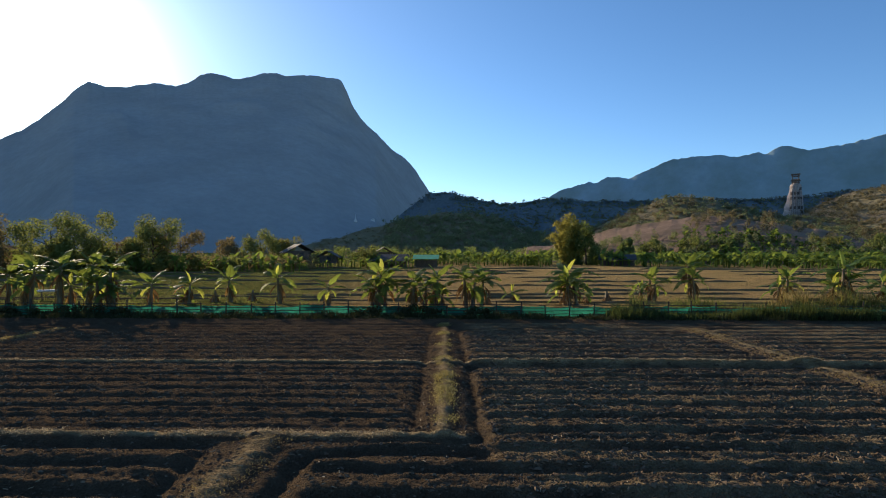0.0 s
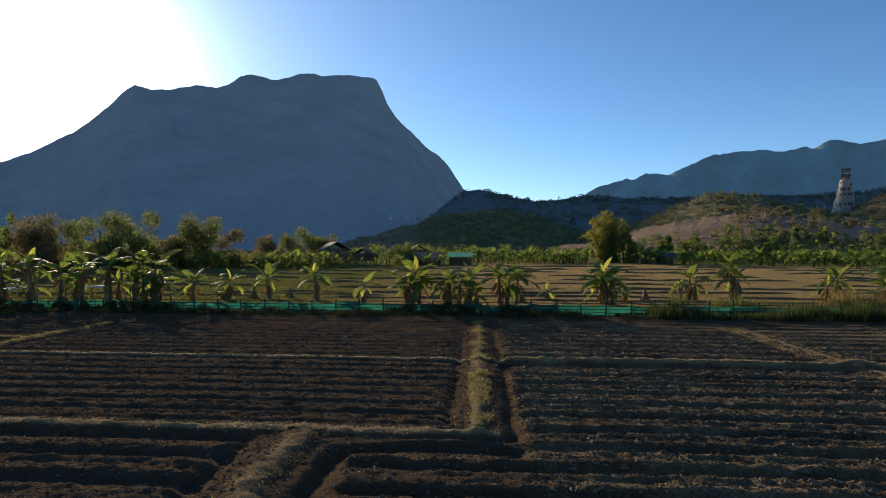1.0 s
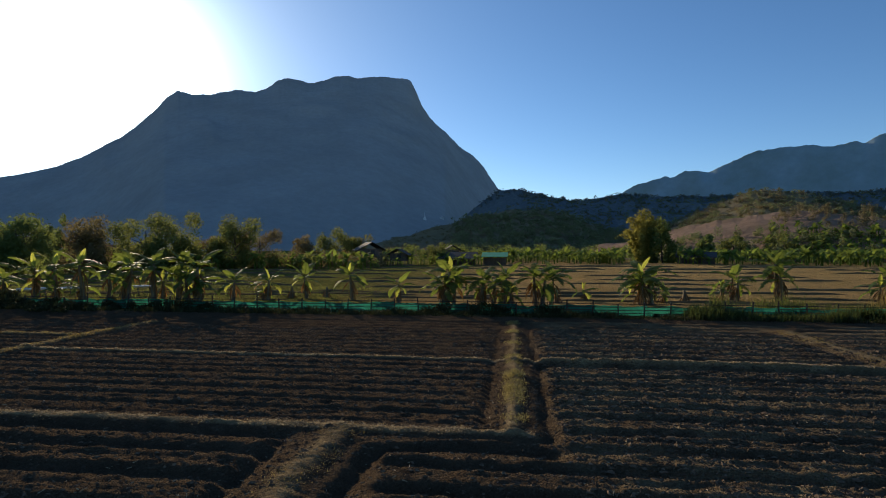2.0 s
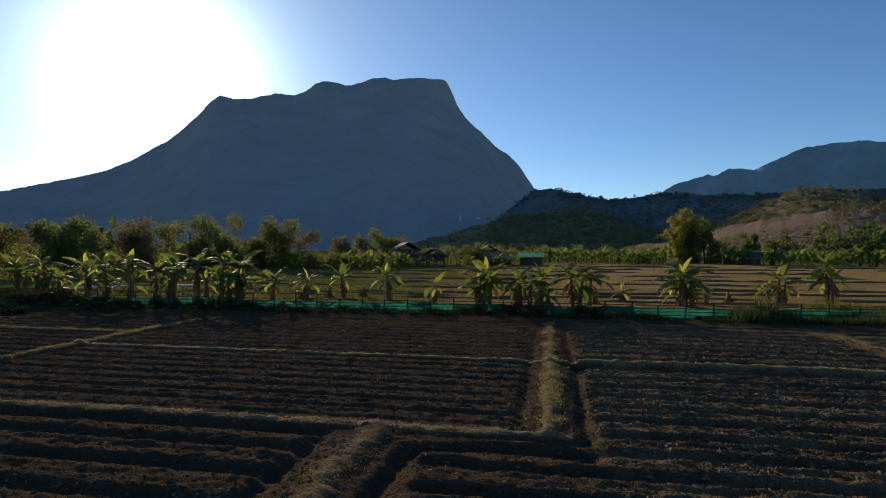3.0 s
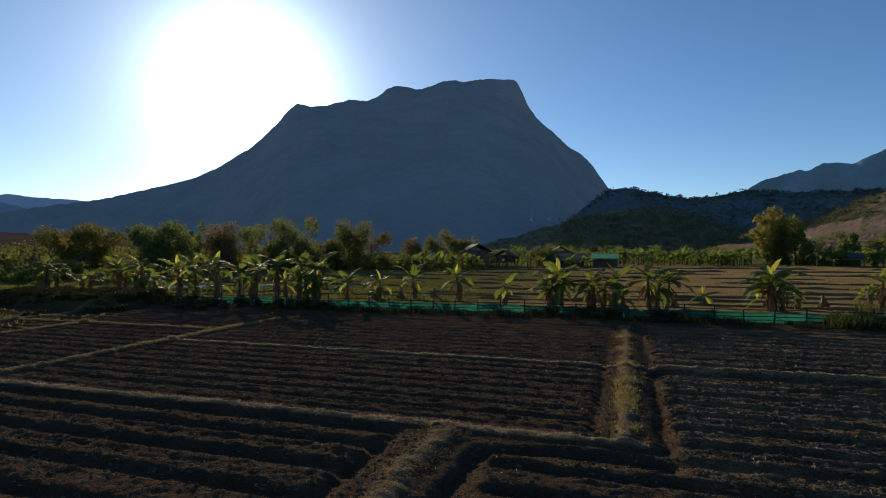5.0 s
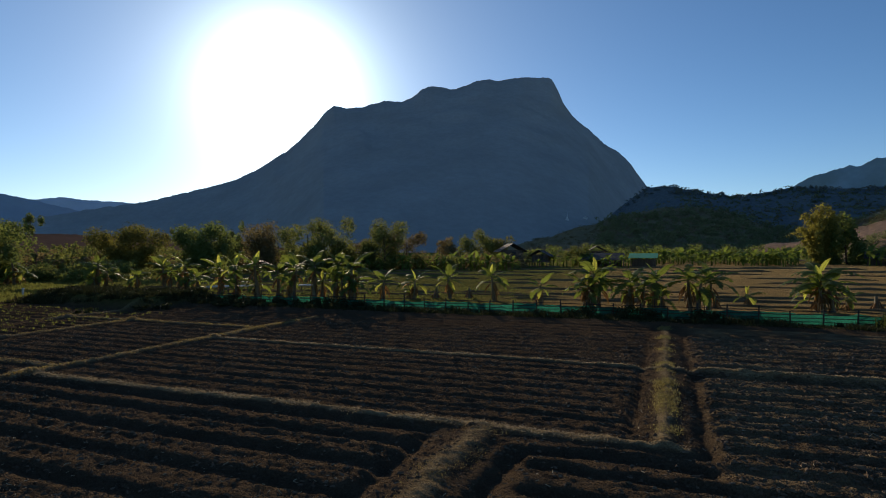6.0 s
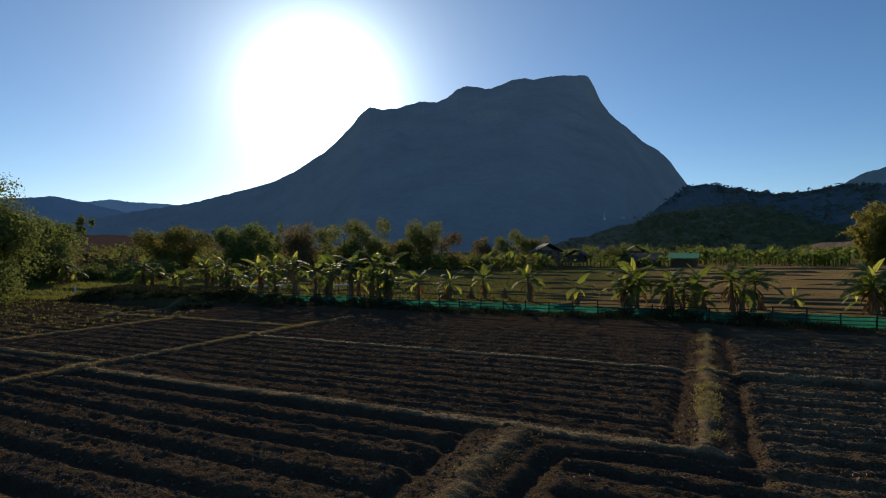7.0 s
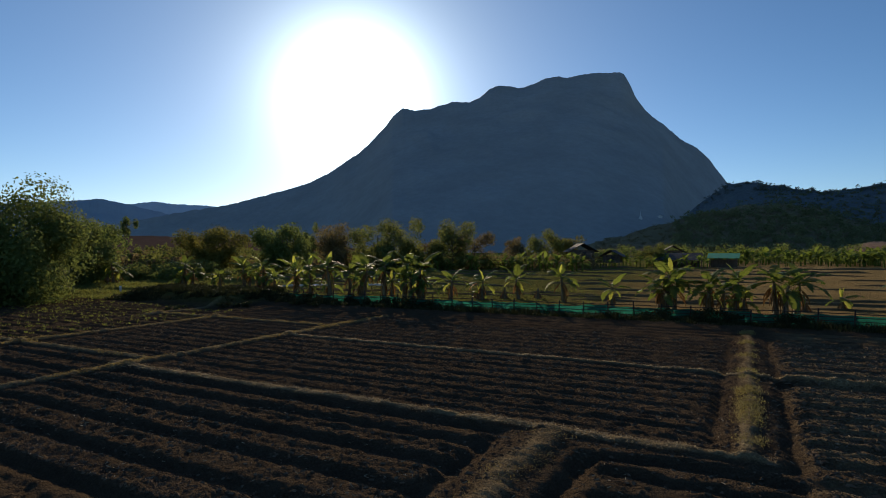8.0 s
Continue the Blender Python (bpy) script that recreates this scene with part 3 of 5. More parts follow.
def tree(az, d, tall, wide, mat, seed, label, leaves=2600, leaf=0.34, low=0.18, name="tree", clumps=26, z=None):
    """A tapered trunk with limbs and a crown of many small leaf clumps."""
    rng = np.random.RandomState(seed)
    x, y = polar(az, d)
    z = ground_z(x, y) if z is None else z
    ob = thing(name, pose(x, y, z - 0.05), label, "tree", "trees behind the stubble field")
    bm = bmesh.new()
    lean = rng.uniform(-0.06, 0.06, 2) * tall
    top = Vector((lean[0], lean[1], tall * 0.72))
    r = 0.02 * tall + 0.04
    fork = Vector((lean[0] * 0.3, lean[1] * 0.3, tall * (low + 0.12)))
    rod(bm, (0, 0, 0), fork, r * 1.25, r * 0.85, 8)
    rod(bm, fork, top, r * 0.85, r * 0.25, 7)
    trunk = part("trunk", from_bm("trunk", bm, M_BARK), ob)
    for k in range(8):
        bm = bmesh.new()
        a = k * 2.4 + rng.uniform(0, 1)
        s = rng.uniform(0.1, 0.75)
        base = fork.lerp(top, s)
        reach = wide * 0.36 * rng.uniform(0.6, 1.1) * (1.1 - 0.5 * s)
        end = base + Vector((math.cos(a) * reach, math.sin(a) * reach, reach * rng.uniform(0.3, 0.9)))
        rod(bm, base, end, r * 0.42, r * 0.10, 5)
        part("limb", from_bm("limb", bm, M_BARK), trunk)
    mid = tall * (1 + low) / 2
    clumps = int(clumps * 1.5)
    pts, facing = crown_points(rng, leaves, (lean[0], lean[1], mid), (wide * 0.55, wide * 0.55, tall * (1 - low) * 0.57), clumps, 0.5)
    v, f = leaf_quads(rng, pts, leaf * 1.15, facing)
    part("crown", mesh_of("crown", v, f, mat), ob)
    return ob


def blades(rng, x, y, z, tall, per, spread, width, mat, name, label, category, lie=0.0):
    """Grass as one sheet of stuff: per blades in each tuft at (x, y)."""
    n = len(x)
    N = n * per
    bx, by, bz = np.repeat(x, per), np.repeat(y, per), np.repeat(z, per)
    h = np.repeat(tall, per) * rng.uniform(0.5, 1.15, N)
    a = rng.uniform(0, 2 * np.pi, N)
    lean = rng.uniform(0.1, 0.75, N) * h * (1 + 3 * lie)
    h = h * (1 - 0.6 * lie * rng.uniform(0.4, 1.2, N))
    ox, oy = rng.normal(0, spread, N), rng.normal(0, spread, N)
    w = width * rng.uniform(0.6, 1.4, N)
    px, py = -np.sin(a) * w, np.cos(a) * w
    base = np.stack([bx + ox, by + oy, bz - 0.02], 1)
    side = np.stack([px, py, np.zeros(N)], 1)
    mid = base + np.stack([np.cos(a) * lean * 0.35, np.sin(a) * lean * 0.35, h * 0.6], 1)
    tip = base + np.stack([np.cos(a) * lean, np.sin(a) * lean, h * rng.uniform(0.75, 1.0, N)], 1)
    v = np.stack([base - side, base + side, mid + side * 0.7, mid - side * 0.7, tip + side * 0.15, tip - side * 0.15], 1).reshape(-1, 3)
    k = (np.arange(N) * 6)[:, None]
    f = np.concatenate([k + [[0, 1, 2, 3]], k + [[3, 2, 4, 5]]], 0)
    return tagged(new(name, mesh_of(name, v, f, mat)), label, category, kind="stuff")


# ---- fence of green netting ----
def build_fence():
    rng = np.random.RandomState(5)
    fence = thing("net_fence", pose(0, 32.4, 0), "low fence of green shade netting on wooden posts", "fence")
    gap, x0, count = 1.42, -31.0, 46
    zs = [ground_z(x0 + k * gap, 32.4) for k in range(count + 1)]
    off = [rng.uniform(-0.10, 0.10) for _ in range(count + 1)]
    for k in range(count + 1):
        bm = bmesh.new()
        tall = rng.uniform(0.72, 1.02)
        rod(bm, (0, 0, -0.1), (rng.uniform(-0.05, 0.05), rng.uniform(-0.04, 0.04), tall), 0.045, 0.036, 7)
        part("post", from_bm("post", bm, M_FENCE_WOOD), fence, Matrix.Translation((x0 + k * gap, off[k], zs[k])))
    for k in range(count):
        a, b = Vector((x0 + k * gap, off[k] + 0.10, zs[k])), Vector((x0 + (k + 1) * gap, off[k + 1] + 0.10, zs[k + 1]))
        nu, nv = 15, 9
        v, low, high = [], rng.uniform(-0.02, 0.05), rng.uniform(0.60, 0.69)
        slump = rng.uniform(0.0, 0.13)
        for j in range(nv):
            for i in range(nu):
                s, t = i / (nu - 1), j / (nv - 1)
                p = a.lerp(b, s)
                sag = slump * math.sin(math.pi * s) * t
                ripple = 0.03 * math.sin(9 * s + k) * (1 - t) + 0.015 * math.sin(23 * s + 3 * t + 2 * k)
                v.append((p.x, p.y + ripple - 0.05 * math.sin(math.pi * s), p.z + low + (high - low) * t - sag + 0.01 * math.sin(17 * s + k)))
        f = [(j * nu + i, j * nu + i + 1, (j + 1) * nu + i + 1, (j + 1) * nu + i) for j in range(nv - 1) for i in range(nu - 1)]
        part("net", mesh_of("net", v, f, M_NET, True), fence)
        for h in (0.20, 0.38, 0.56, 0.74):
            bm = bmesh.new()
            rod(bm, a + Vector((0, -0.13, h)), b + Vector((0, -0.13, h + rng.uniform(-0.03, 0.03))), 0.024, 0.020, 5)
            part("rail", from_bm("rail", bm, M_FENCE_WOOD), fence)
    return fence


build_fence()


# ---- banana plants ----
def banana_leaf(length, wide, rise, droop, seed, torn=0.6, mat=None, curl=0.0):
    """A leaf along +x: a stalk, a midrib and a blade folded along it and torn at its edges."""
    rng = np.random.RandomState(seed)
    n = 18 if torn < 1 else 12
    pts, ang = [Vector((0, 0, 0))], rise
    for i in range(n):
        ang -= droop / n * (0.5 + 1.2 * i / n)
        pts.append(pts[-1] + Vector((math.cos(ang), 0, math.sin(ang))) * (length / n))
    v, f = [], []

    def wat(s):
        t = min(max((s - 0.14) / 0.86, 0), 1)
        return wide * (math.sin(math.pi * t ** 0.62) ** 0.6 if 0 < t < 1 else 0)

    for side in (-1, 1):
        rip = 0.0
        for i in range(2, n):
            s0, s1 = i / n, (i + 1) / n
            w0, w1 = wat(s0), wat(s1)
            p0, p1 = pts[i], pts[i + 1]
            tan = (p1 - p0).normalized()
            up = Vector((-tan.z, 0, tan.x))
            if rng.rand() < torn * 0.6:
                rip = rng.uniform(-0.35, 0.25)
            fold = -0.15 + curl + rip * 0.8
            pull = tan * rng.uniform(-0.02, 0.05) * length
            k = len(v)
            for p, w, cut in ((p0, w0, rng.uniform(0.0, 0.30) * torn), (p1, w1, rng.uniform(0.0, 0.30) * torn)):
                for q in (0.0, 0.55, 1.0):
                    out = w * q * (1 - cut * q * 0.4)
                    g = tan * (length / n) * (0.35 * q) + (pull if q == 1 else Vector())
                    if p is p1 and q > 0.5:
                        g = g - tan * (length / n) * cut * 1.4 * q
                    v.append(p + Vector((0, side * out * math.cos(fold * q), 0)) + up * (out * math.sin(fold * q) + 0.1 * out * (1 - q)) + g)
            for q in range(2):
                face = (k + q, k + q + 1, k + q + 4, k + q + 3)
                f.append(face if side < 0 else face[::-1])
    # midrib
    base = len(v)
    for i, p in enumerate(pts):
        r = 0.030 * (1 - 0.85 * i / n)
        for a in range(4):
            v.append(p + Vector((0, math.cos(a * math.pi / 2) * r, math.sin(a * math.pi / 2) * r)))
    for i in range(n):
        for a in range(4):
            b = (a + 1) % 4
            f.append((base + 4 * i + a, base + 4 * i + b, base + 4 * i + 4 + b, base + 4 * i + 4 + a))
    return mesh_of("leaf", [tuple(p) for p in v], f, mat or M_BANANA, True)


LEAF_UP = [banana_leaf(1.05, 0.18, 1.38, 0.35, 60 + k, 0.15, M_BANANA_YOUNG, 0.55) for k in range(3)]
LEAF_HIGH = [banana_leaf(1.8, 0.31, 0.95, 0.85, 70 + k, 0.5) for k in range(4)]
LEAF_ARCH = [banana_leaf(2.0, 0.34, 0.55, 1.05, 80 + k, 0.8) for k in range(5)]
LEAF_LOW = [banana_leaf(1.9, 0.33, 0.12, 1.15, 90 + k, 1.0) for k in range(4)]
LEAF_YELLOW = [banana_leaf(1.55, 0.26, -0.1, 1.3, 95 + k, 1.0, M_BANANA_YOUNG) for k in range(2)]
LEAF_ORANGE = banana_leaf(1.0, 0.24, -0.2, 1.0, 99, 0.6, M_BANANA_ORANGE)
LEAF_DEAD = [banana_leaf(1.15, 0.13, -0.55, 1.0, 100 + k, 1.0, M_BANANA_DRY, -0.8) for k in range(3)]


def stem_mesh(tall, r, seed):
    rng = np.random.RandomState(seed)
    bm = bmesh.new()
    lean = Vector((rng.uniform(-0.12, 0.12), rng.uniform(-0.10, 0.10), 1))
    p = Vector((0, 0, -0.1))
    for k in range(4):
        q = p + lean * (tall / 4 + (0.1 if k == 0 else 0))
        rod(bm, p, q, r * (1.15 - 0.17 * k) * (1 + 0.04 * (k % 2)), r * (1.15 - 0.17 * (k + 1)), 9)
        p = q
    dry = bmesh.new()
    for k in range(7):    # loose dry sheaths round the stem
        a = k * 0.9 + rng.uniform(0, 0.6)
        low, high = tall * rng.uniform(-0.05, 0.3), tall * rng.uniform(0.35, 0.95)
        rod(dry, (math.cos(a) * r * 1.5, math.sin(a) * r * 1.5, low), (math.cos(a) * r * 0.85, math.sin(a) * r * 0.85, high), 0.03, 0.012, 5)
    return from_bm("pseudostem", bm, M_STEM), from_bm("dry_sheath", dry, M_BANANA_DRY), p


def banana_plant(x, y, tall, stems, seed, lush=1.0, dead=3, label="banana plant with torn green leaves behind the fence"):
    rng = np.random.RandomState(seed)
    ob = thing("banana_plant", pose(x, y, ground_z(x, y), 0, 0, rng.uniform(0, 360)), label, "banana plant", "banana plants along the fence")
    for s in range(stems):
        size = tall * (1.0 if s == 0 else rng.uniform(0.5, 0.9))
        scale = min(1.0, 0.30 + size * 0.22)
        stem_h = max(0.25, size - 1.30 * scale)
        me, dry, top = stem_mesh(stem_h, 0.055 + 0.028 * size, seed * 7 + s)
        spot = Vector((0, 0, 0)) if s == 0 else Vector((math.cos(s * 2.2) * 0.5, math.sin(s * 2.2) * 0.5, 0)) * rng.uniform(0.7, 1.3)
        stem = part("pseudostem", me, ob, Matrix.Translation(spot))
        part("dry_sheath", dry, stem, None, "brown dry leaf sheaths")
        head = spot + top
        count = int((6.5 + 2.5 * lush) * min(1, 0.45 + size * 0.22))
        a0 = rng.uniform(0, 6.28)
        for k in range(count):
            u = k / max(1, count - 1)
            pool = LEAF_UP if (k == 0 and rng.rand() < 0.6) or size < 1.8 and k < 2 else LEAF_HIGH if u < 0.28 else LEAF_ARCH if u < 0.66 else LEAF_LOW
            if u > 0.8 and rng.rand() < 0.35:
                pool = LEAF_YELLOW
            me = pool[rng.randint(len(pool))]
            tilt = rng.uniform(-12, 12)
            m = Matrix.Translation(head - Vector((0, 0, 0.22 * u * scale))) @ pose(0, 0, 0, rng.uniform(-18, 18), tilt, math.degrees(a0 + k * 2.4 + rng.uniform(-0.3, 0.3)))
            part("leaf", me, ob, m @ Matrix.Scale(scale * rng.uniform(0.85, 1.12), 4))
        for k in range(dead if s == 0 else max(0, dead - 1)):
            me = LEAF_DEAD[rng.randint(len(LEAF_DEAD))]
            m = Matrix.Translation(head - Vector((0, 0, 0.3 * scale + 0.05 * k))) @ pose(0, 0, 0, 0, 0, rng.uniform(0, 360))
            part("dry_leaf", me, ob, m @ Matrix.Scale(scale * rng.uniform(0.7, 1.0), 4), "brown dry hanging leaf")
    return ob


NEAR_BANANAS = [(-62.0, 37.5, 3.6, 3), (-48.3, 36.3, 3.6, 5), (-46.0, 38.5, 2.2, 2), (-44.2, 40.0, 3.3, 2), (-40.3, 38.8, 3.5, 4), (-37.6, 37.5, 2.2, 2),
                (-33.5, 36.0, 3.4, 2), (-30.6, 34.5, 3.6, 2), (-28.7, 34.6, 3.7, 2), (-27.2, 35.2, 3.3, 1), (-25.4, 34.4, 3.5, 2), (-23.4, 34.2, 3.8, 2),
                (-21.9, 34.6, 3.9, 1), (-20.3, 34.1, 3.6, 4), (-18.4, 35.2, 2.5, 1), (-16.6, 36.6, 2.4, 2), (-14.4, 38.1, 2.6, 1), (-10.8, 37.2, 2.9, 1),
                (-7.3, 35.8, 2.2, 1), (-4.0, 34.3, 3.4, 4), (-1.75, 34.4, 2.9, 3), (-0.5, 34.5, 3.1, 3), (1.45, 34.6, 3.2, 2), (2.35, 34.8, 3.0, 1),
                (4.85, 38.9, 1.5, 1), (8.3, 36.6, 3.4, 5), (9.9, 38.2, 1.6, 1), (14.9, 40.4, 2.7, 3), (17.2, 38.8, 3.8, 2), (22.9, 37.4, 3.0, 2),
                (25.7, 36.0, 3.8, 3), (28.6, 36.4, 2.6, 2), (31.5, 37.0, 3.2, 3)]
for k, (bx, by, bh, bs) in enumerate(NEAR_BANANAS):
    words = ("young banana plant with few pale green leaves" if bh < 1.8 else "dense clump of banana plants with torn backlit leaves" if bs > 2
             else "banana plant with torn arching leaves and brown stem")
    ob = banana_plant(bx, by, bh, bs, 200 + k, 1.0 if bs < 3 else 0.7, 7, words)
    if bx == -16.6:
        turn = pose(0, 0, 0, 0, 0, -150 - math.degrees(ob.matrix_basis.to_euler().z))
        part("orange_leaf", LEAF_ORANGE, ob, turn @ Matrix.Translation((0.15, 0, 1.25)), "withered orange leaf")

R = np.random.RandomState(76)
P, D = [], []
for bx, by, bh, bs in NEAR_BANANAS:      # weeds growing through the fence before the clumps, in the shade-darkened green
    if by < 35.6 and bx > -32:
        wx, wy, wide, tall = bx + R.uniform(-0.4, 0.4), 32.15 + R.uniform(-0.3, 0.1), 0.7 + 0.16 * bs, 0.55 + 0.10 * bs
        p, d = crown_points(R, 420, (wx, wy, ground_z(wx, wy) + tall * 0.42), (wide, wide * 0.55, tall * 0.62), 7, 0.4)
        P.append(p)
        D.append(d)
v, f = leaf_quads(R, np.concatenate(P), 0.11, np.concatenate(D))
tagged(new("weeds", mesh_of("weeds", v, f, M_SHADED_GRASS)), "dark clumps of weeds along the net fence", "weeds", kind="stuff")

for k, (bx, by) in enumerate([(-15.6, 38.3), (-13.2, 38.8), (-17.6, 38.0), (2.9, 37.0), (11.6, 39.5)]):
    stump = thing("banana_stump", pose(bx, by, ground_z(bx, by), 0, 0, 40 * k), "cut brown banana stump with withered sheaths", "stump", "banana stumps")
    bm = bmesh.new()
    rod(bm, (0, 0, -0.05), (0.03, 0.02, 0.36), 0.24, 0.13, 9)
    rod(bm, (0.03, 0.02, 0.34), (0.05, 0.0, 0.85 - 0.1 * (k % 3)), 0.13, 0.06, 9)
    part("core", from_bm("core", bm, M_STEM), stump)
    for q in range(7):
        bm = bmesh.new()
        rod(bm, (math.cos(q) * 0.34, math.sin(q) * 0.34, -0.03), (math.cos(q) * 0.1, math.sin(q) * 0.1, 0.45 + 0.05 * (q % 3)), 0.05, 0.015, 5)
        part("sheath", from_bm("sheath", bm, M_BANANA_DRY), stump)


def plantation(seed, spots, tall, label):
    """Far bananas as one stuff mesh: stems and arching leaves."""
    rng = np.random.RandomState(seed)
    x, y, z = spots
    n = len(x)
    h = tall * rng.uniform(0.5, 1.35, n)
    V, F, base = [], [], 0
    # stems, four-sided
    c = np.array([[1, 1], [-1, 1], [-1, -1], [1, -1]]) * 0.11
    lo = np.stack([x[:, None] + c[:, 0], y[:, None] + c[:, 1], np.repeat(z[:, None] - 0.1, 4, 1)], 2)
    hi = np.stack([x[:, None] + c[:, 0] * 0.6, y[:, None] + c[:, 1] * 0.6, np.repeat((z + h * 0.5)[:, None], 4, 1)], 2)
    V.append(np.concatenate([lo, hi], 1).reshape(-1, 3))
    k = (np.arange(n) * 8)[:, None]
    for a in range(4):
        b = (a + 1) % 4
        F.append(k + np.array([[a, b, b + 4, a + 4]]))
    base = 8 * n
    per = 9
    N = n * per
    bx, by, bz, bh = (np.repeat(q, per) for q in (x, y, z, h))
    ang = np.tile(np.arange(per) * 2.4, n) + np.repeat(rng.uniform(0, 6.3, n), per) + rng.uniform(-0.3, 0.3, N)
    rise = np.tile(np.linspace(1.35, 0.1, per), n) + rng.uniform(-0.15, 0.15, N)
    L, W = bh * rng.uniform(0.45, 0.65, N), bh * rng.uniform(0.075, 0.12, N)
    p = np.stack([bx, by, bz + bh * 0.46], 1)
    rows = []
    for i in range(5):
        w = W * [0.2, 0.9, 1.0, 0.75, 0.1][i]
        side = np.stack([-np.sin(ang) * w, np.cos(ang) * w, np.zeros(N)], 1)
        rows += [p - side, p + side]
        step = np.stack([np.cos(ang) * np.cos(rise), np.sin(ang) * np.cos(rise), np.sin(rise)], 1) * (L / 4)[:, None]
        p = p + step
        rise = rise - rng.uniform(0.25, 0.5, N)
    V.append(np.stack(rows, 1).reshape(-1, 3))
    k = base + (np.arange(N) * 10)[:, None]
    for i in range(4):
        F.append(k + np.array([[2 * i, 2 * i + 1, 2 * i + 3, 2 * i + 2]]))
    me = mesh_of("banana_plantation", np.concatenate(V), np.concatenate(F), M_FAR_BANANA)
    tagged(new("banana_plantation", me), label, "plantation", kind="stuff")


def sector(rng, n, az0, az1, d0, d1):
    az = rng.uniform(az0, az1, n)
    d = np.sqrt(rng.uniform(d0 * d0, d1 * d1, n))
    x, y = -d * np.sin(np.radians(az)), d * np.cos(np.radians(az))
    return x, y, height(x, y)[0]


R = np.random.RandomState(77)


def on_ridge(rng, ridge, n, az0, az1, s0, s1):
    return ridge.at(rng.uniform(az0, az1, n), rng.uniform(s0, s1, n))


plantation(1, sector(R, 110, 14, 40, 92, 112), 2.9, "row of far banana plants at the field's left end")
plantation(2, sector(R, 150, -11, 3, 125, 165), 3.6, "far banana plantation behind the stubble field")
plantation(3, sector(R, 760, -50, -15.5, 134, 215), 3.7, "dense banana plantation below the hills")
plantation(5, on_ridge(R, CLAY_HILL, 380, -50, -23, -0.98, -0.45), 3.8, "bananas climbing the foot of the hill")
plantation(4, sector(R, 30, 3, 13, 108, 122), 2.4, "scattered banana plants round the huts")


# ---- trees ----
def bamboo_clump(az, d, tall, reach):
    """Arching culms from one root, hung with sprays of narrow leaves."""
    rng = np.random.RandomState(20)
    x, y = polar(az, d)
    ob = thing("bamboo_clump", pose(x, y, ground_z(x, y) - 0.05), "tall yellow-green bamboo clump with drooping feathery tops", "bamboo")
    P = []
    for k in range(44):
        a, out = k * 2.4 + rng.uniform(-0.3, 0.3), reach * math.sqrt((k + 0.5) / 44) * rng.uniform(0.8, 1.1)
        top = tall * (1.04 - 0.50 * (out / reach) ** 2.2) * rng.uniform(0.82, 1.03)
        root = Vector((math.cos(a), math.sin(a), 0)) * out * 0.22

        def bend(u):
            return root + Vector((math.cos(a) * out * 0.78 * u ** 1.7, math.sin(a) * out * 0.78 * u ** 1.7, top * (1.18 * u - 0.18 * u ** 4)))

        bm = bmesh.new()
        for q in range(5):
            rod(bm, bend(q / 5), bend((q + 1) / 5), 0.055 - 0.008 * q, 0.047 - 0.008 * q, 5)
        part("culm", from_bm("culm", bm, M_BAMBOO), ob)
        for u in rng.uniform(0.12, 1.0, 20):
            p, n = bend(u), 26
            swing = rng.normal(0, 0.45, 2) * (0.6 + 0.8 * u)
            s = rng.uniform(0, 1, n)
            P.append(np.stack([p.x + swing[0] * s + rng.normal(0, 0.20, n), p.y + swing[1] * s + rng.normal(0, 0.20, n), p.z + 0.3 * s - 1.1 * s * s + rng.normal(0, 0.16, n)], 1))
    v, f = leaf_quads(rng, np.concatenate(P), 0.27)
    part("foliage", mesh_of("foliage", v, f, M_BAMBOO), ob, None, "yellow-green drooping bamboo leaves")


tree(67.8, 54, 8.9, 11.6, M_LEAF_DARK, 1, "large dense dark green tree at the field's edge", 56000, 0.17, 0.02, clumps=75)
tree(75, 56, 10.5, 11, M_LEAF_DARK, 2, "tall dense dark green tree beside the field", 22000, 0.21, 0.02, clumps=50)
tree(64.2, 58, 4.6, 5.5, M_LEAF, 3, "leafy green bush beside the large tree", 11000, 0.17, 0.0, clumps=30)
tree(61.3, 76, 7.4, 6.8, M_LEAF_DARK, 4, "dark rounded tree behind the field", 17000, 0.21, 0.05, clumps=40)
tree(61.4, 86, 7.6, 7.3, M_LEAF_DARK, 5, "dark tree with a broad crown", 11000, 0.24, 0.05, clumps=36)
tree(50.6, 100, 7.7, 9.4, M_LEAF_YELLOW, 6, "yellow-green bushy tree with several tops", 13000, 0.23, 0.03, clumps=40)
tree(44.3, 90, 7.9, 8.3, M_LEAF_DARK, 7, "round dark tree behind the banana plants", 13000, 0.24, 0.05, clumps=40)
tree(41.9, 112, 8.6, 3.4, M_LEAF_DARK, 8, "narrow dark pointed tree behind bananas", 4000, 0.26, 0.08, clumps=16)
tree(39.4, 96, 8.3, 9.6, M_LEAF_BROWN, 9, "brownish tree with thinning leaves", 9500, 0.24, 0.02, clumps=34)
tree(35, 96, 8.6, 9.8, M_LEAF, 10, "green-brown tree with an open crown", 10500, 0.24, 0.02, clumps=34)
tree(32.4, 101, 8.7, 8.4, M_LEAF, 11, "tall airy tree with an open crown", 9500, 0.24, 0.02, clumps=34)
tree(27.3, 100, 8.9, 8.6, M_LEAF, 12, "airy tree standing behind bananas", 8000, 0.24, 0.02, clumps=28)
tree(25.2, 104, 6.9, 8, M_LEAF_BROWN, 13, "half-bare brown tree behind bananas", 5000, 0.22, 0.02, clumps=26)
tree(29.8, 106, 5.4, 6.1, M_LEAF_BROWN, 14, "low brown bushy tree", 5000, 0.22, 0.03, clumps=26)
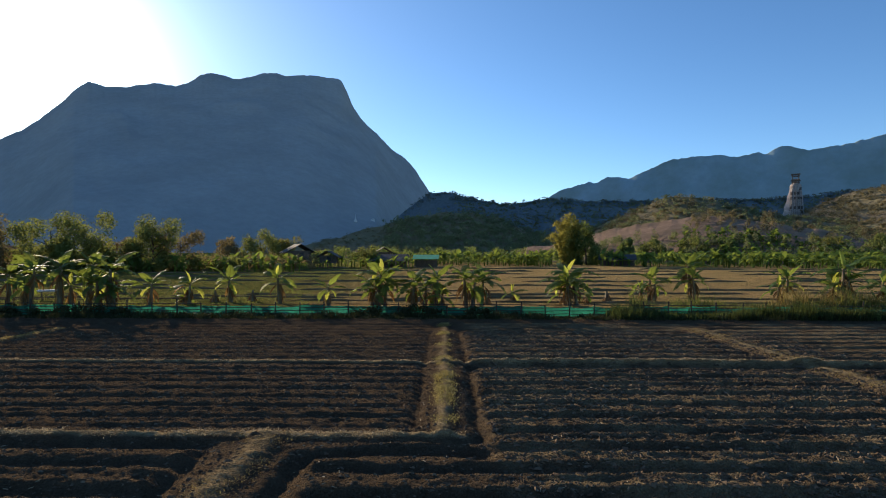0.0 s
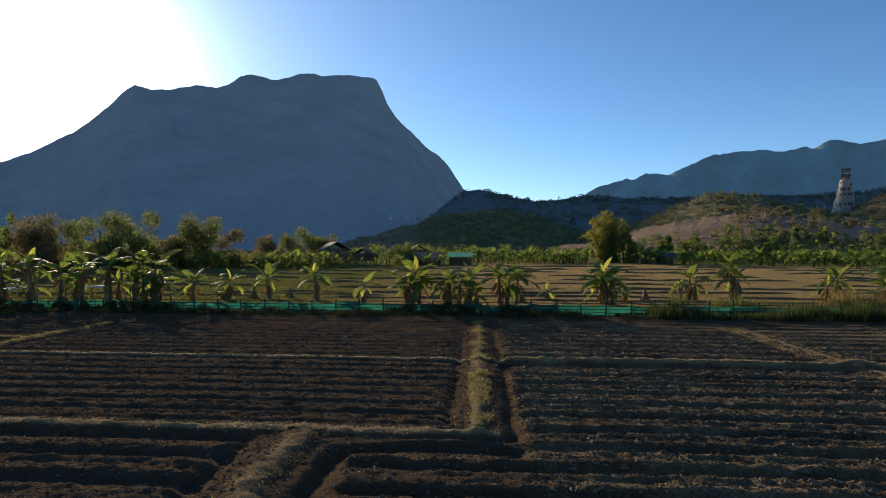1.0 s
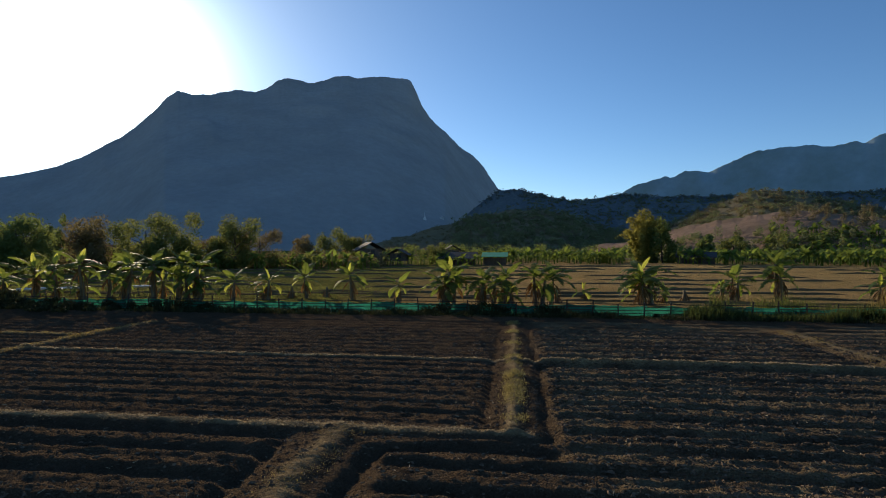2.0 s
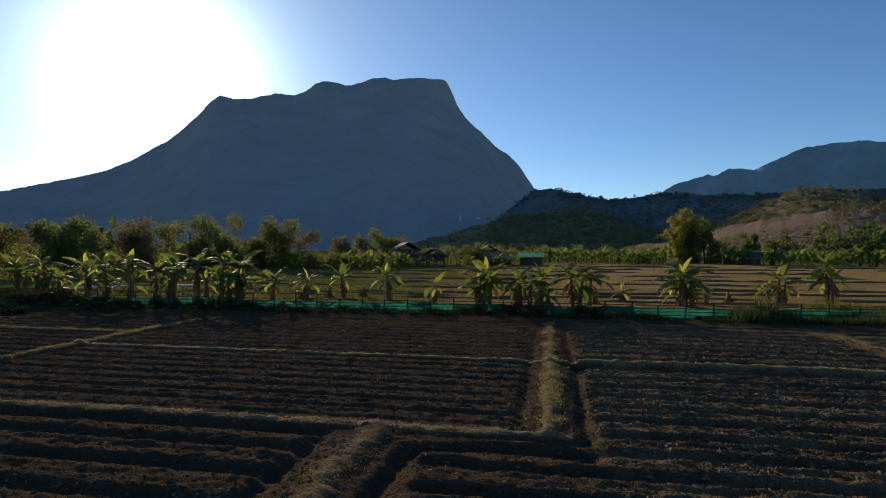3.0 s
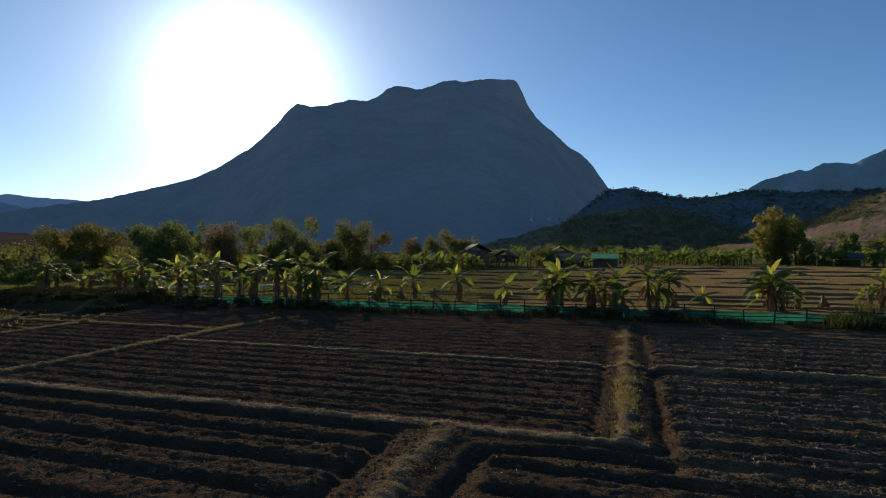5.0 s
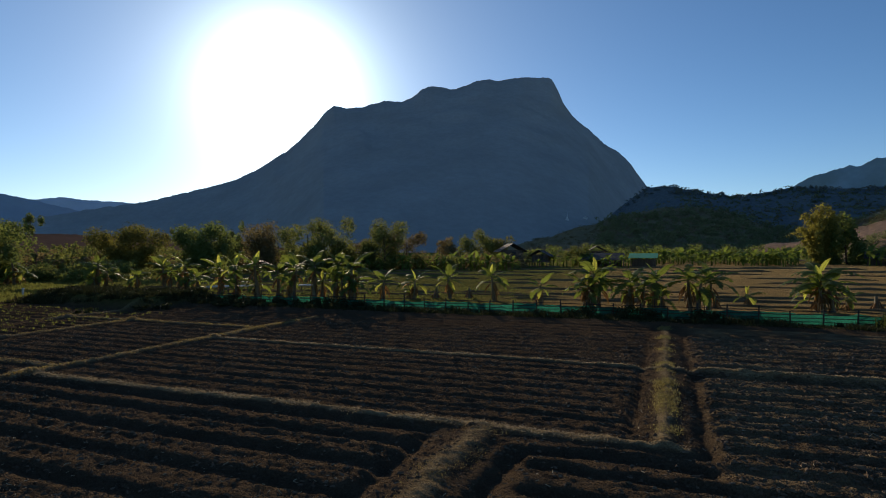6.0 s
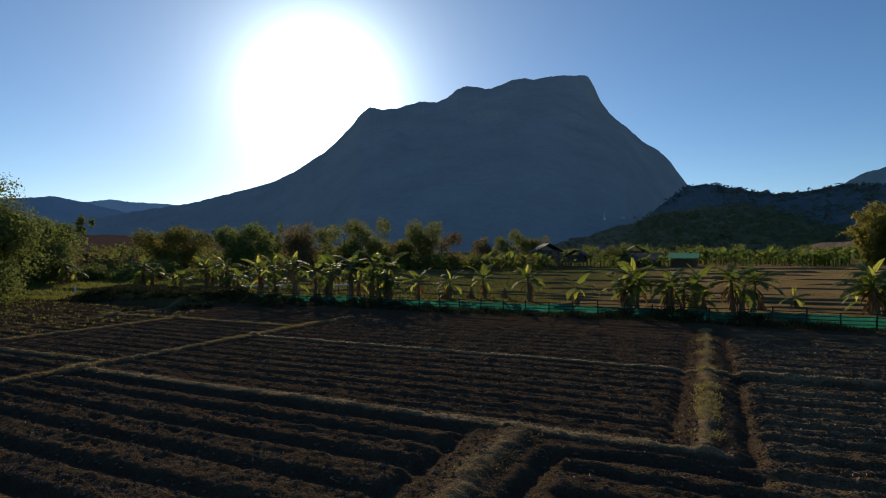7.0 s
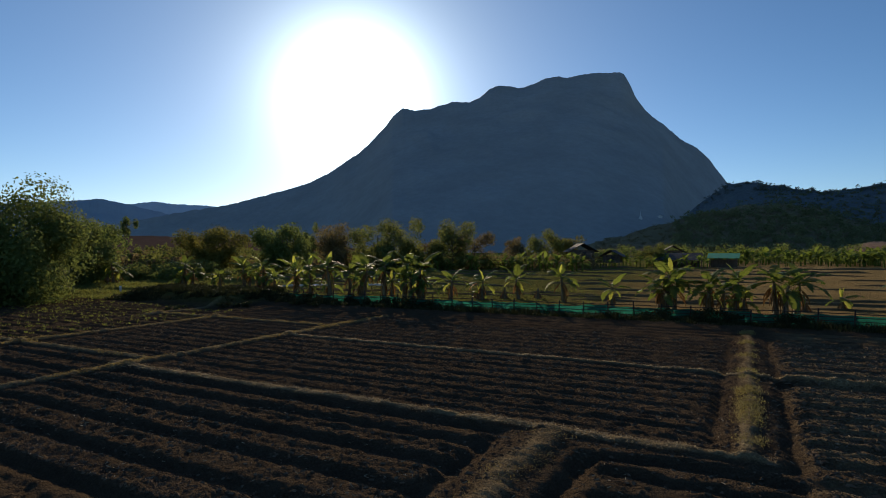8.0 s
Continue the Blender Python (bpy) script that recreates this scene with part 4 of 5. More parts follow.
tree(37.2, 104, 5.2, 6.7, M_LEAF, 15, "low green bushy tree", 5500, 0.22, 0.03, clumps=26)
tree(20.9, 125, 6.6, 7.6, M_LEAF_BROWN, 16, "low brownish tree near the huts", 5200, 0.26, 0.03, clumps=26)
tree(18, 128, 7.4, 8.1, M_LEAF, 17, "green tree behind the stilt hut", 6000, 0.26, 0.03, clumps=30)
tree(15.9, 132, 6.6, 7.3, M_LEAF_YELLOW, 18, "yellowish tree behind the stilt hut", 5000, 0.26, 0.03, clumps=26)
tree(7.7, 119, 4.6, 5.2, M_LEAF, 19, "round green bush beside the sheds", 5000, 0.21, 0.0, clumps=24)
bamboo_clump(-12.55, 149, 13.2, 5.6)
tree(-14.4, 151, 10.5, 8, M_LEAF_DARK, 21, "dark leafy tree beside the bamboo", 6500, 0.42, 0.0, clumps=34)
tree(-18, 190, 7.5, 6, M_LEAF_DARK, 22, "dark tree behind the plantation", 2400, 0.5, 0.05, clumps=24)
tree(-20.4, 200, 8, 8, M_LEAF, 23, "broad green tree at the hill's foot", 3000, 0.5, 0.05, clumps=26)
tree(-24, 205, 9, 9, M_LEAF, 24, "broad green tree at the hill's foot", 3000, 0.5, 0.05, clumps=26)
tree(-27, 215, 9.5, 9.5, M_LEAF_DARK, 25, "large green tree at the hill's foot", 3300, 0.5, 0.05, clumps=28)
tree(-30.3, 230, 9, 10, M_LEAF_YELLOW, 26, "broad yellowish tree at the hill's foot", 3300, 0.5, 0.05, clumps=28)
tree(-34.5, 220, 10, 9.5, M_LEAF_YELLOW, 27, "yellow-green tree above the plantation", 3300, 0.5, 0.05, clumps=28)
tree(-37.5, 215, 9, 9, M_LEAF, 28, "green tree above the plantation", 3000, 0.5, 0.05, clumps=26)
fx, fy, fz = LEFT_FIELD.at(np.array([57.8]), np.array([-0.02]))
tree(57.8, 200, 6.8, 4.6, M_LEAF_DARK, 29, "lone dark pine on the brown field", 2200, 0.34, 0.12, "pine_tree", 16, float(fz[0]) - 0.3)
tree(47.6, 198, 3.2, 3.4, M_LEAF_BROWN, 30, "small reddish tree on the brown field", 700, 0.35, 0.05, clumps=12, z=float(LEFT_FIELD.at(np.array([47.6]), np.array([-0.02]))[2][0]) - 0.2)


def thicket(seed, spots, wide, tall, leaves, leaf, mat, name, label, up=0.0):
    """Many bushes or far trees as one stuff mesh."""
    rng = np.random.RandomState(seed)
    x, y, z = spots
    P, D = [], []
    for i in range(len(x)):
        w, h = wide * rng.uniform(0.6, 1.4), tall * rng.uniform(0.6, 1.4)
        p, d = crown_points(rng, leaves, (x[i], y[i], z[i] + h * 0.45), (w / 2, w / 2, h * 0.62), 6, 0.5)
        P.append(p)
        D.append(d)
    v, f = leaf_quads(rng, np.concatenate(P), leaf, np.concatenate(D) + np.array([0, 0, up]))
    tagged(new(name, mesh_of(name, v, f, mat)), label, "shrubs", kind="stuff")


R = np.random.RandomState(78)
thicket(1, sector(R, 60, 50, 66, 78, 92), 3.6, 1.9, 420, 0.19, M_LEAF_DARK, "shrubs", "dark green shrubs below the trees")
thicket(2, sector(R, 34, 49, 66, 76, 94), 3.8, 2.2, 420, 0.19, M_LEAF, "shrubs", "olive shrubs below the trees")
thicket(3, sector(R, 110, 13, 50, 96, 122), 4.4, 2.4, 240, 0.27, M_LEAF, "shrubs", "green undergrowth behind far bananas")
thicket(4, sector(R, 80, 13, 50, 100, 125), 4.4, 2.6, 240, 0.27, M_LEAF_BROWN, "shrubs", "brown undergrowth behind far bananas")
thicket(5, sector(R, 170, -50, -15, 200, 262), 7.0, 5.2, 260, 0.42, M_WOODS, "shrubs", "green bushes above the plantation", 0.6)
thicket(6, sector(R, 60, -50, -15, 205, 262), 7.0, 5.2, 260, 0.42, M_WOODS_DRY, "shrubs", "yellowish bushes above the plantation", 0.6)
thicket(7, sector(R, 90, -16, 14, 170, 240), 7.0, 4.6, 300, 0.42, M_LEAF_DARK, "shrubs", "dark bushes behind the sheds")
thicket(8, on_ridge(R, SCRUB_HILL, 1100, -20, 13, -0.95, 0.02), 6.0, 1.5, 26, 0.60, M_WOODS_DRY, "hill_scrub", "brown scrub on the low hill", 0.9)
thicket(9, on_ridge(R, SCRUB_HILL, 900, -22, 6, -0.95, 0.02), 9.0, 4.6, 80, 0.80, M_WOODS, "hill_woods", "dark green woods on the low hill", 0.5)
thicket(10, on_ridge(R, GREEN_HILL, 700, -42, -13, -0.9, 0.03), 7.5, 3.0, 64, 0.70, M_WOODS, "hill_scrub", "green scrub on the rounded hill", 0.7)
thicket(11, on_ridge(R, GREEN_HILL, 700, -42, -13, -0.9, 0.03), 7.0, 2.4, 56, 0.70, M_WOODS_DRY, "hill_scrub", "yellowish scrub on the rounded hill", 0.7)
thicket(12, on_ridge(R, CLAY_HILL, 80, -40, -15, -0.95, -0.5), 5.4, 4.4, 220, 0.42, M_WOODS, "hill_scrub", "green bushes on the bare clay", 0.6)
thicket(19, on_ridge(R, CLAY_HILL, 50, -45, -24, -0.5, 0.05), 6.0, 4.6, 220, 0.42, M_WOODS_DRY, "hill_scrub", "olive bushes on the crest of the clay hill", 0.6)
thicket(13, on_ridge(R, BROWN_HILL, 1300, -52, -28, -0.95, 0.03), 7.5, 2.8, 40, 0.85, M_WOODS_DRY, "hill_scrub", "bare brown trees on the hillside", 0.8)
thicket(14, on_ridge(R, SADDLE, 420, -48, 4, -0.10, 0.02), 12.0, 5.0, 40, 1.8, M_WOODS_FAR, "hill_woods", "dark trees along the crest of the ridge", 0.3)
thicket(20, on_ridge(R, SADDLE, 2200, -42, -1, -0.92, -0.04), 13.0, 4.5, 24, 1.5, M_WOODS, "hill_woods", "brown-green woods on the slope of the ridge", 0.7)
thicket(15, on_ridge(R, SADDLE, 400, -48, 0, -0.9, 0.02), 12.0, 6.0, 18, 2.2, M_WOODS_DRY, "hill_woods", "yellowish trees on the ridge", 1.1)
thicket(17, on_ridge(R, LEFT_FIELD, 130, 40, 75, -0.97, -0.62), 3.6, 2.2, 90, 0.42, M_LEAF_BROWN, "hill_scrub", "brown scrub below the sloping field")
thicket(18, on_ridge(R, LEFT_FIELD, 190, 40, 75, -0.97, -0.62), 4.2, 2.8, 110, 0.42, M_LEAF, "hill_scrub", "green scrub below the sloping field")
thicket(16, sector(R, 40, 37, 54, 39, 45), 1.4, 0.35, 120, 0.13, M_SHADED_GRASS, "shrubs", "low dark shrubs on the earthen bank")


# ---- grass, clods and straw ----
R = np.random.RandomState(79)


def spots_in(n, x0, x1, y0, y1):
    x, y = R.uniform(x0, x1, n), R.uniform(y0, y1, n)
    return x, y, height(x, y)[0]


def grass_on(name, n, x0, x1, y0, y1, tall, per, spread, width, mat, label, lie=0.0, bare=0.3):
    x, y, z = spots_in(n, x0, x1, y0, y1)
    keep = vnoise(x * 1.6, y * 1.6, 90) > bare
    x, y, z = x[keep], y[keep], z[keep]
    blades(R, x, y, z, tall * (0.3 + 1.3 * vnoise(x * 0.6, y * 0.6, 91) * (0.5 + vnoise(x * 2.1, y * 2.1, 92))), per, spread, width, mat, name, label, "grass", lie)


grass_on("path_grass", 2100, -0.11, 0.23, 11.2, 29.2, 0.075, 9, 0.10, 0.006, M_PATH_GRASS, "short dry yellow grass on the footpath", 0.5, 0.46)
grass_on("bund_grass", 1700, -19, 0.4, 11.45, 11.58, 0.042, 6, 0.09, 0.005, M_BUND_GRASS, "dry grass along the near bund", 0.85, 0.42)
grass_on("bund_grass", 420, -3.9, -3.25, 5.5, 11.3, 0.06, 6, 0.14, 0.005, M_DRY_GRASS, "dry grass on the turning bund", 0.9, 0.45)
grass_on("bund_grass", 1300, -18.6, 24, 19.07, 19.17, 0.05, 7, 0.05, 0.007, M_BUND_GRASS, "dry grass along the thin middle bund", 0.5, 0.2)
grass_on("bund_grass", 500, 11.9, 12.9, 12, 27.5, 0.08, 7, 0.14, 0.008, M_DRY_GRASS, "dry grass on the right cross bund", 0.5, 0.2)
grass_on("bund_grass", 900, -18.42, -18.18, 4, 27, 0.06, 8, 0.10, 0.007, M_DRY_GRASS, "dry grass along the long cross bund", 0.5, 0.2)
grass_on("bund_grass", 400, -27.15, -26.88, 8, 22.4, 0.06, 8, 0.10, 0.008, M_DRY_GRASS, "dry grass on the farther cross bund", 0.5, 0.2)
grass_on("bund_grass", 500, -50, -18.7, 12.36, 12.54, 0.06, 8, 0.10, 0.008, M_DRY_GRASS, "dry grass along the left plots' bund", 0.5, 0.2)
grass_on("bund_grass", 300, -33, -19, 22.2, 22.4, 0.06, 8, 0.10, 0.009, M_DRY_GRASS, "dry grass on the far left bund", 0.5, 0.2)
grass_on("fence_grass", 6500, -31, 36, 30.2, 32.25, 0.33, 5, 0.11, 0.015, M_SHADED_GRASS, "dark grass at the foot of the fence")
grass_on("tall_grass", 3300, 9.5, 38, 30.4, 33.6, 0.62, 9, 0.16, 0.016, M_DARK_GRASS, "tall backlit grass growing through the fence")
grass_on("tall_grass", 420, 11, 38, 33.2, 34.4, 0.95, 12, 0.2, 0.013, M_TALL_GRASS, "tall yellowish grass tips behind the fence")
grass_on("tall_grass", 150, 20, 30, 34.2, 35.6, 1.0, 14, 0.2, 0.014, M_DRY_GRASS, "tall dry grass beside the banana clump")
grass_on("bank_grass", 3000, -46, -31.6, 27, 33, 0.30, 9, 0.10, 0.016, M_SHADED_GRASS, "dark grass on the earthen bank")
grass_on("field_grass", 1500, -60, -8, 33.8, 48, 0.20, 7, 0.15, 0.014, M_TALL_GRASS, "grass behind the banana row")
grass_on("field_grass", 1500, -64, -46, 27, 40, 0.28, 8, 0.15, 0.02, M_TALL_GRASS, "bright grass by the left trees")
sx = R.uniform(-58, -28.4, 1300)
sy = 13.3 + 0.68 * R.randint(0, 19, 1300) + R.normal(0, 0.09, 1300)
blades(R, sx, sy, height(sx, sy)[0], 0.09 + 0.09 * vnoise(sx, sy, 93), 5, 0.05, 0.02, M_TALL_GRASS, "seedlings", "young green crop in rows in the far plot", "crop")


def clods(seed, n, size, label, x0=-26, x1=1):
    """Lumps of soil, each a broken pyramid pressed into the ground, thickest on the beds."""
    rng = np.random.RandomState(seed)
    y = 5.5 + 21 * rng.uniform(0, 1, n) ** 1.5
    x = rng.uniform(x0, x1, n)
    z, cover, _, _ = height(x, y)
    keep = (cover < 0.62) & (vnoise(x * 1.7, y * 2.3, 57) + 2.4 * z + 0.25 * rng.uniform(-1, 1, n) > 0.34)
    x, y, z = x[keep], y[keep], z[keep]
    n = len(x)
    s = size * (0.5 + 1.5 * rng.uniform(0, 1, n) ** 4) * np.clip(0.75 + y * 0.02, 0.7, 1.2)
    turn, long = rng.normal(0, 0.7, n), rng.uniform(1.0, 2.8, n)
    out = np.array([[-1, -1], [1, -1], [1, 1], [-1, 1], [-0.55, 0], [0.55, 0]], float)[None] * rng.uniform(0.65, 1.25, (n, 6, 2))
    out[:, 4:, 1] = rng.uniform(-0.4, 0.4, (n, 2))
    out = out * s[:, None, None] * np.stack([long, np.ones(n)], 1)[:, None, :]
    c, q = np.cos(turn)[:, None], np.sin(turn)[:, None]
    v = np.zeros((n, 6, 3))
    v[:, :, 0], v[:, :, 1] = out[:, :, 0] * c - out[:, :, 1] * q, out[:, :, 0] * q + out[:, :, 1] * c
    v[:, :4, 2] = rng.uniform(-0.8, 0.0, (n, 4)) * s[:, None]
    v[:, 4:, 2] = rng.uniform(0.3, 1.1, (n, 2)) * s[:, None]
    v += np.stack([x, y, z], 1)[:, None, :]
    k = (np.arange(n) * 6)[:, None]
    f = np.concatenate([k + np.array([q]) for q in ([0, 1, 5], [0, 5, 4], [2, 3, 4], [2, 4, 5], [1, 2, 5], [3, 0, 4])])
    tagged(new("soil_clods", mesh_of("soil_clods", v.reshape(-1, 3), f, M_CLOD)), label, "soil", kind="stuff")


clods(1, 62000, 0.017, "loose clods of dark soil on the beds")
clods(2, 62000, 0.021, "dry crumbly clods of brown soil on the beds", 1, 15)


def straw_bits(seed, n):
    rng = np.random.RandomState(seed)
    x = rng.uniform(-30, 16, n)
    y = 5.5 + 21 * rng.uniform(0, 1, n) ** 1.2
    keep = vnoise(x * 0.5, y * 0.8, 55) > 0.35
    x, y = x[keep], y[keep]
    n = len(x)
    z = height(x, y)[0] + 0.012
    a = rng.uniform(0, 6.3, n)
    d = np.stack([np.cos(a), np.sin(a), rng.uniform(-0.3, 0.5, n)], 1) * rng.uniform(0.015, 0.055, n)[:, None]
    w = np.stack([-np.sin(a), np.cos(a), np.zeros(n)], 1) * 0.006
    p = np.stack([x, y, z], 1)
    up = np.array([0, 0, 0.012])
    v = np.stack([p - d - w, p - d + w, p + d + w, p + d - w, p - d + up, p + d + up], 1).reshape(-1, 3)
    k = (np.arange(n) * 6)[:, None]
    f = np.concatenate([k + np.array([q]) for q in ([0, 3, 5, 4], [2, 1, 4, 5])])
    tagged(new("straw", mesh_of("straw", v, f, M_STRAW)), "pale bits of straw strewn over the soil", "straw", kind="stuff")


straw_bits(3, 3600)


# ---- huts and sheds by the far edge of the stubble field ----
def gable(bm, wide, deep, low, peak, over=0.5, thick=0.08):
    """Two slabs of a gable roof; the ridge runs along y."""
    run = wide / 2 + over
    rise = peak - low
    slope = math.atan2(rise, wide / 2)
    length = run / math.cos(slope)
    for s in (-1, 1):
        c = Vector((s * run / 2, 0, peak - math.tan(slope) * run / 2))
        box(bm, (length, deep + 2 * over, thick), c, Matrix.Rotation(s * slope, 4, "Y"))


def stilt_hut(az, d, wide, deep, turn, floor_h, wall_h, label):
    x, y = polar(az, d)
    ob = thing("stilt_hut", pose(x, y, ground_z(x, y), 0, 0, az + turn), label, "hut", "huts by the field")
    for sx in (-1, 0, 1):
        for sy in (-1, 1):
            bm = bmesh.new()
            box(bm, (0.16, 0.16, floor_h + 0.2), (sx * wide * 0.45, sy * deep * 0.45, floor_h / 2))
            part("stilt", from_bm("stilt", bm, M_WOOD), ob)
    bm = bmesh.new()
    box(bm, (wide, deep, 0.16), (0, 0, floor_h))
    part("floor_deck", from_bm("floor_deck", bm, M_WOOD), ob)
    bm = bmesh.new()
    for k in range(int(wide / 0.3)):
        for sy in (-1, 1):
            box(bm, (0.27, 0.06, wall_h), (-wide / 2 + 0.2 + k * 0.3, sy * deep * 0.42, floor_h + wall_h / 2))
    for k in range(int(deep * 0.8 / 0.3)):
        for sx in (-1, 1):
            box(bm, (0.06, 0.27, wall_h), (sx * wide * 0.46, -deep * 0.38 + k * 0.3, floor_h + wall_h / 2))
    part("plank_wall", from_bm("plank_wall", bm, M_WOOD), ob)
    bm = bmesh.new()
    gable(bm, wide, deep, floor_h + wall_h, floor_h + wall_h + wide * 0.28, 0.7)
    part("roof", from_bm("roof", bm, M_TIN), ob, None, "weathered grey gable roof")
    bm = bmesh.new()
    box(bm, (0.8, 0.05, 1.0), (0.3, -deep * 0.42 - 0.06, floor_h + wall_h * 0.55))
    part("shutter", from_bm("shutter", bm, M_TIN), ob)
    for k in range(5):
        bm = bmesh.new()
        box(bm, (0.9, 0.22, 0.06), (-wide * 0.3, -deep * 0.5 - 0.25 * (5 - k), floor_h * (k + 1) / 6))
        part("step", from_bm("step", bm, M_WOOD), ob)
    return ob


def shed(az, d, wide, deep, turn, low, high, roof, label, name="shed"):
    x, y = polar(az, d)
    ob = thing(name, pose(x, y, ground_z(x, y), 0, 0, az + turn), label, "shed", "sheds by the field")
    for sx in (-1, -0.33, 0.33, 1):
        for sy in (-1, 1):
            bm = bmesh.new()
            box(bm, (0.14, 0.14, low + 0.3), (sx * wide * 0.48, sy * deep * 0.46, low / 2))
            part("post", from_bm("post", bm, M_WOOD), ob)
    bm = bmesh.new()
    box(bm, (wide * 0.94, 0.10, low * 0.85), (0, deep * 0.42, low * 0.42))
    part("back_wall", from_bm("back_wall", bm, M_WOOD), ob)
    bm = bmesh.new()
    slope = math.atan2(high - low, deep)
    box(bm, (wide + 0.8, deep / math.cos(slope) + 0.8, 0.07), (0, 0, (low + high) / 2 + 0.08), Matrix.Rotation(slope, 4, "X"))
    part("roof", from_bm("roof", bm, roof), ob, None, "sloping sheet roof")
    return ob


stilt_hut(14.55, 116, 4.6, 5.0, 12, 1.5, 1.9, "dark wooden stilt hut with a gable roof")
stilt_hut(11.5, 118, 3.4, 4.0, -10, 0.9, 1.5, "small wooden field hut with a gable roof")
shed(5.5, 118, 8.0, 4.0, 4, 1.4, 2.5, M_TIN, "long low open shed with a grey sheet roof")
shed(1.75, 117, 4.6, 3.2, -3, 1.75, 2.45, M_TEAL, "small shed with a teal painted roof")
stilt_hut(6.1, 128, 3.6, 4.0, 5, 1.3, 1.9, "small dark hut behind the long shed")
shed(-17.3, 143, 8.0, 4.5, 0, 1.5, 2.6, M_TIN, "low dark-roofed barn among the banana plants")


# ---- far landmarks ----
def build_tower():
    az, d = -32.2, 520
    x, y = polar(az, d)
    base = EYE + d * math.tan(radians(2.4))
    ob = thing("unfinished_tower", pose(x, y, base, 0, 0, az), "tall unfinished pale tower with scaffolding on the hill", "tower")
    bm = bmesh.new()
    rings = []
    for h, r in ((-5, 6.3), (8, 5.9), (18, 5.1), (26, 4.3), (32, 3.7)):
        rings.append([bm.verts.new((math.cos(a * math.pi / 6) * r, math.sin(a * math.pi / 6) * r, h)) for a in range(12)])
    for q, w in zip(rings, rings[1:]):
        for a in range(12):
            bm.faces.new((q[a], q[(a + 1) % 12], w[(a + 1) % 12], w[a]))
    bm.faces.new(rings[-1])
    body = part("body", from_bm("body", bm, M_TOWER), ob, None, "bare brown concrete body")
    for k in range(9):    # floor slabs; solid dark-painted blocks between them stand for shaded openings
        h = 0.5 + 3.7 * k
        r = 6.45 - 0.078 * h
        bm = bmesh.new()
        rod(bm, (0, 0, h), (0, 0, h + 0.45), r + 0.22, r + 0.12, 12)
        part("slab", from_bm("slab", bm, M_TOWER), body, None, "pale concrete floor edge")
        for a in (-0.62, -0.1, 0.42, 0.85):
            if k == 8 or (3 * k + int(10 * a)) % 5 < 2:
                continue
            bm = bmesh.new()
            ang = -math.pi / 2 + a
            box(bm, (1.5, 0.5, 2.0), (math.cos(ang) * r * 0.97, math.sin(ang) * r * 0.97, h + 2.0), Matrix.Rotation(ang + math.pi / 2, 4, "Z"))
            part("dark_opening_block", from_bm("dark_opening_block", bm, M_OPENING), body)
    # a swept buttress of broken plaster on one flank, stepped like folds of cloth
    for k, (lo, hi, o0, o1) in enumerate(((-5, 6, 11.4, 9.0), (4, 13, 9.8, 7.2), (11, 20, 8.0, 5.8), (18, 27, 6.3, 4.2))):
        bm = bmesh.new()
        ring = []
        for h, out in ((lo, o0), (lo + (hi - lo) * 0.45, o0 * 0.55 + o1 * 0.45 + 0.5), (hi, o1)):
            w = 3.4 - 0.07 * h
            ring.append([bm.verts.new(p) for p in ((-out, -w * 0.6, h), (-out * 0.35, -w - 1.8, h + 0.6), (-1.0, w, h), (-out, w * 0.5, h))])
        for q, w in zip(ring, ring[1:]):
            for a in range(4):
                bm.faces.new((q[a], q[(a + 1) % 4], w[(a + 1) % 4], w[a]))
        bm.faces.new(ring[-1])
        part("side_buttress", from_bm("side_buttress", bm, M_PINKWHITE), ob, None, "pale plastered swept buttress")
    bm = bmesh.new()
    for sx in (-1, 1):
        for sy in (-1, 1):
            rod(bm, (sx * 2.2, sy * 2.2, 31), (sx * 2.0, sy * 2.0, 40), 0.34, 0.34, 5)
    for h in (33.5, 36, 38.5):
        for q in (-1, 1):
            rod(bm, (-2.7, q * 2.1, h), (2.7, q * 2.1, h), 0.25, 0.25, 5)
            rod(bm, (q * 2.1, -2.7, h), (q * 2.1, 2.7, h), 0.25, 0.25, 5)
    box(bm, (6.2, 6.2, 0.6), (0, 0, 40.0))
    box(bm, (6.6, 6.6, 0.5), (0, 0, 35.0))
    part("scaffold", from_bm("scaffold", bm, M_STEEL), ob, None, "rusty scaffold on the top")
    bm = bmesh.new()
    rod(bm, (0, 0, 31), (0, 0, 36), 2.0, 1.4, 8)
    part("core", from_bm("core", bm, M_TOWER), ob)
    for a in range(7):
        x0 = -5.2 + 1.75 * a
        bm = bmesh.new()
        rod(bm, (x0, -7.6 + 0.12 * x0 * x0 * 0.5, -4), (x0 * 0.66, -5.0 + 0.05 * x0 * x0, 22 + 6 * (a % 2)), 0.13, 0.11, 5)
        part("scaffold_pole", from_bm("scaffold_pole", bm, M_STEEL), ob)


build_tower()


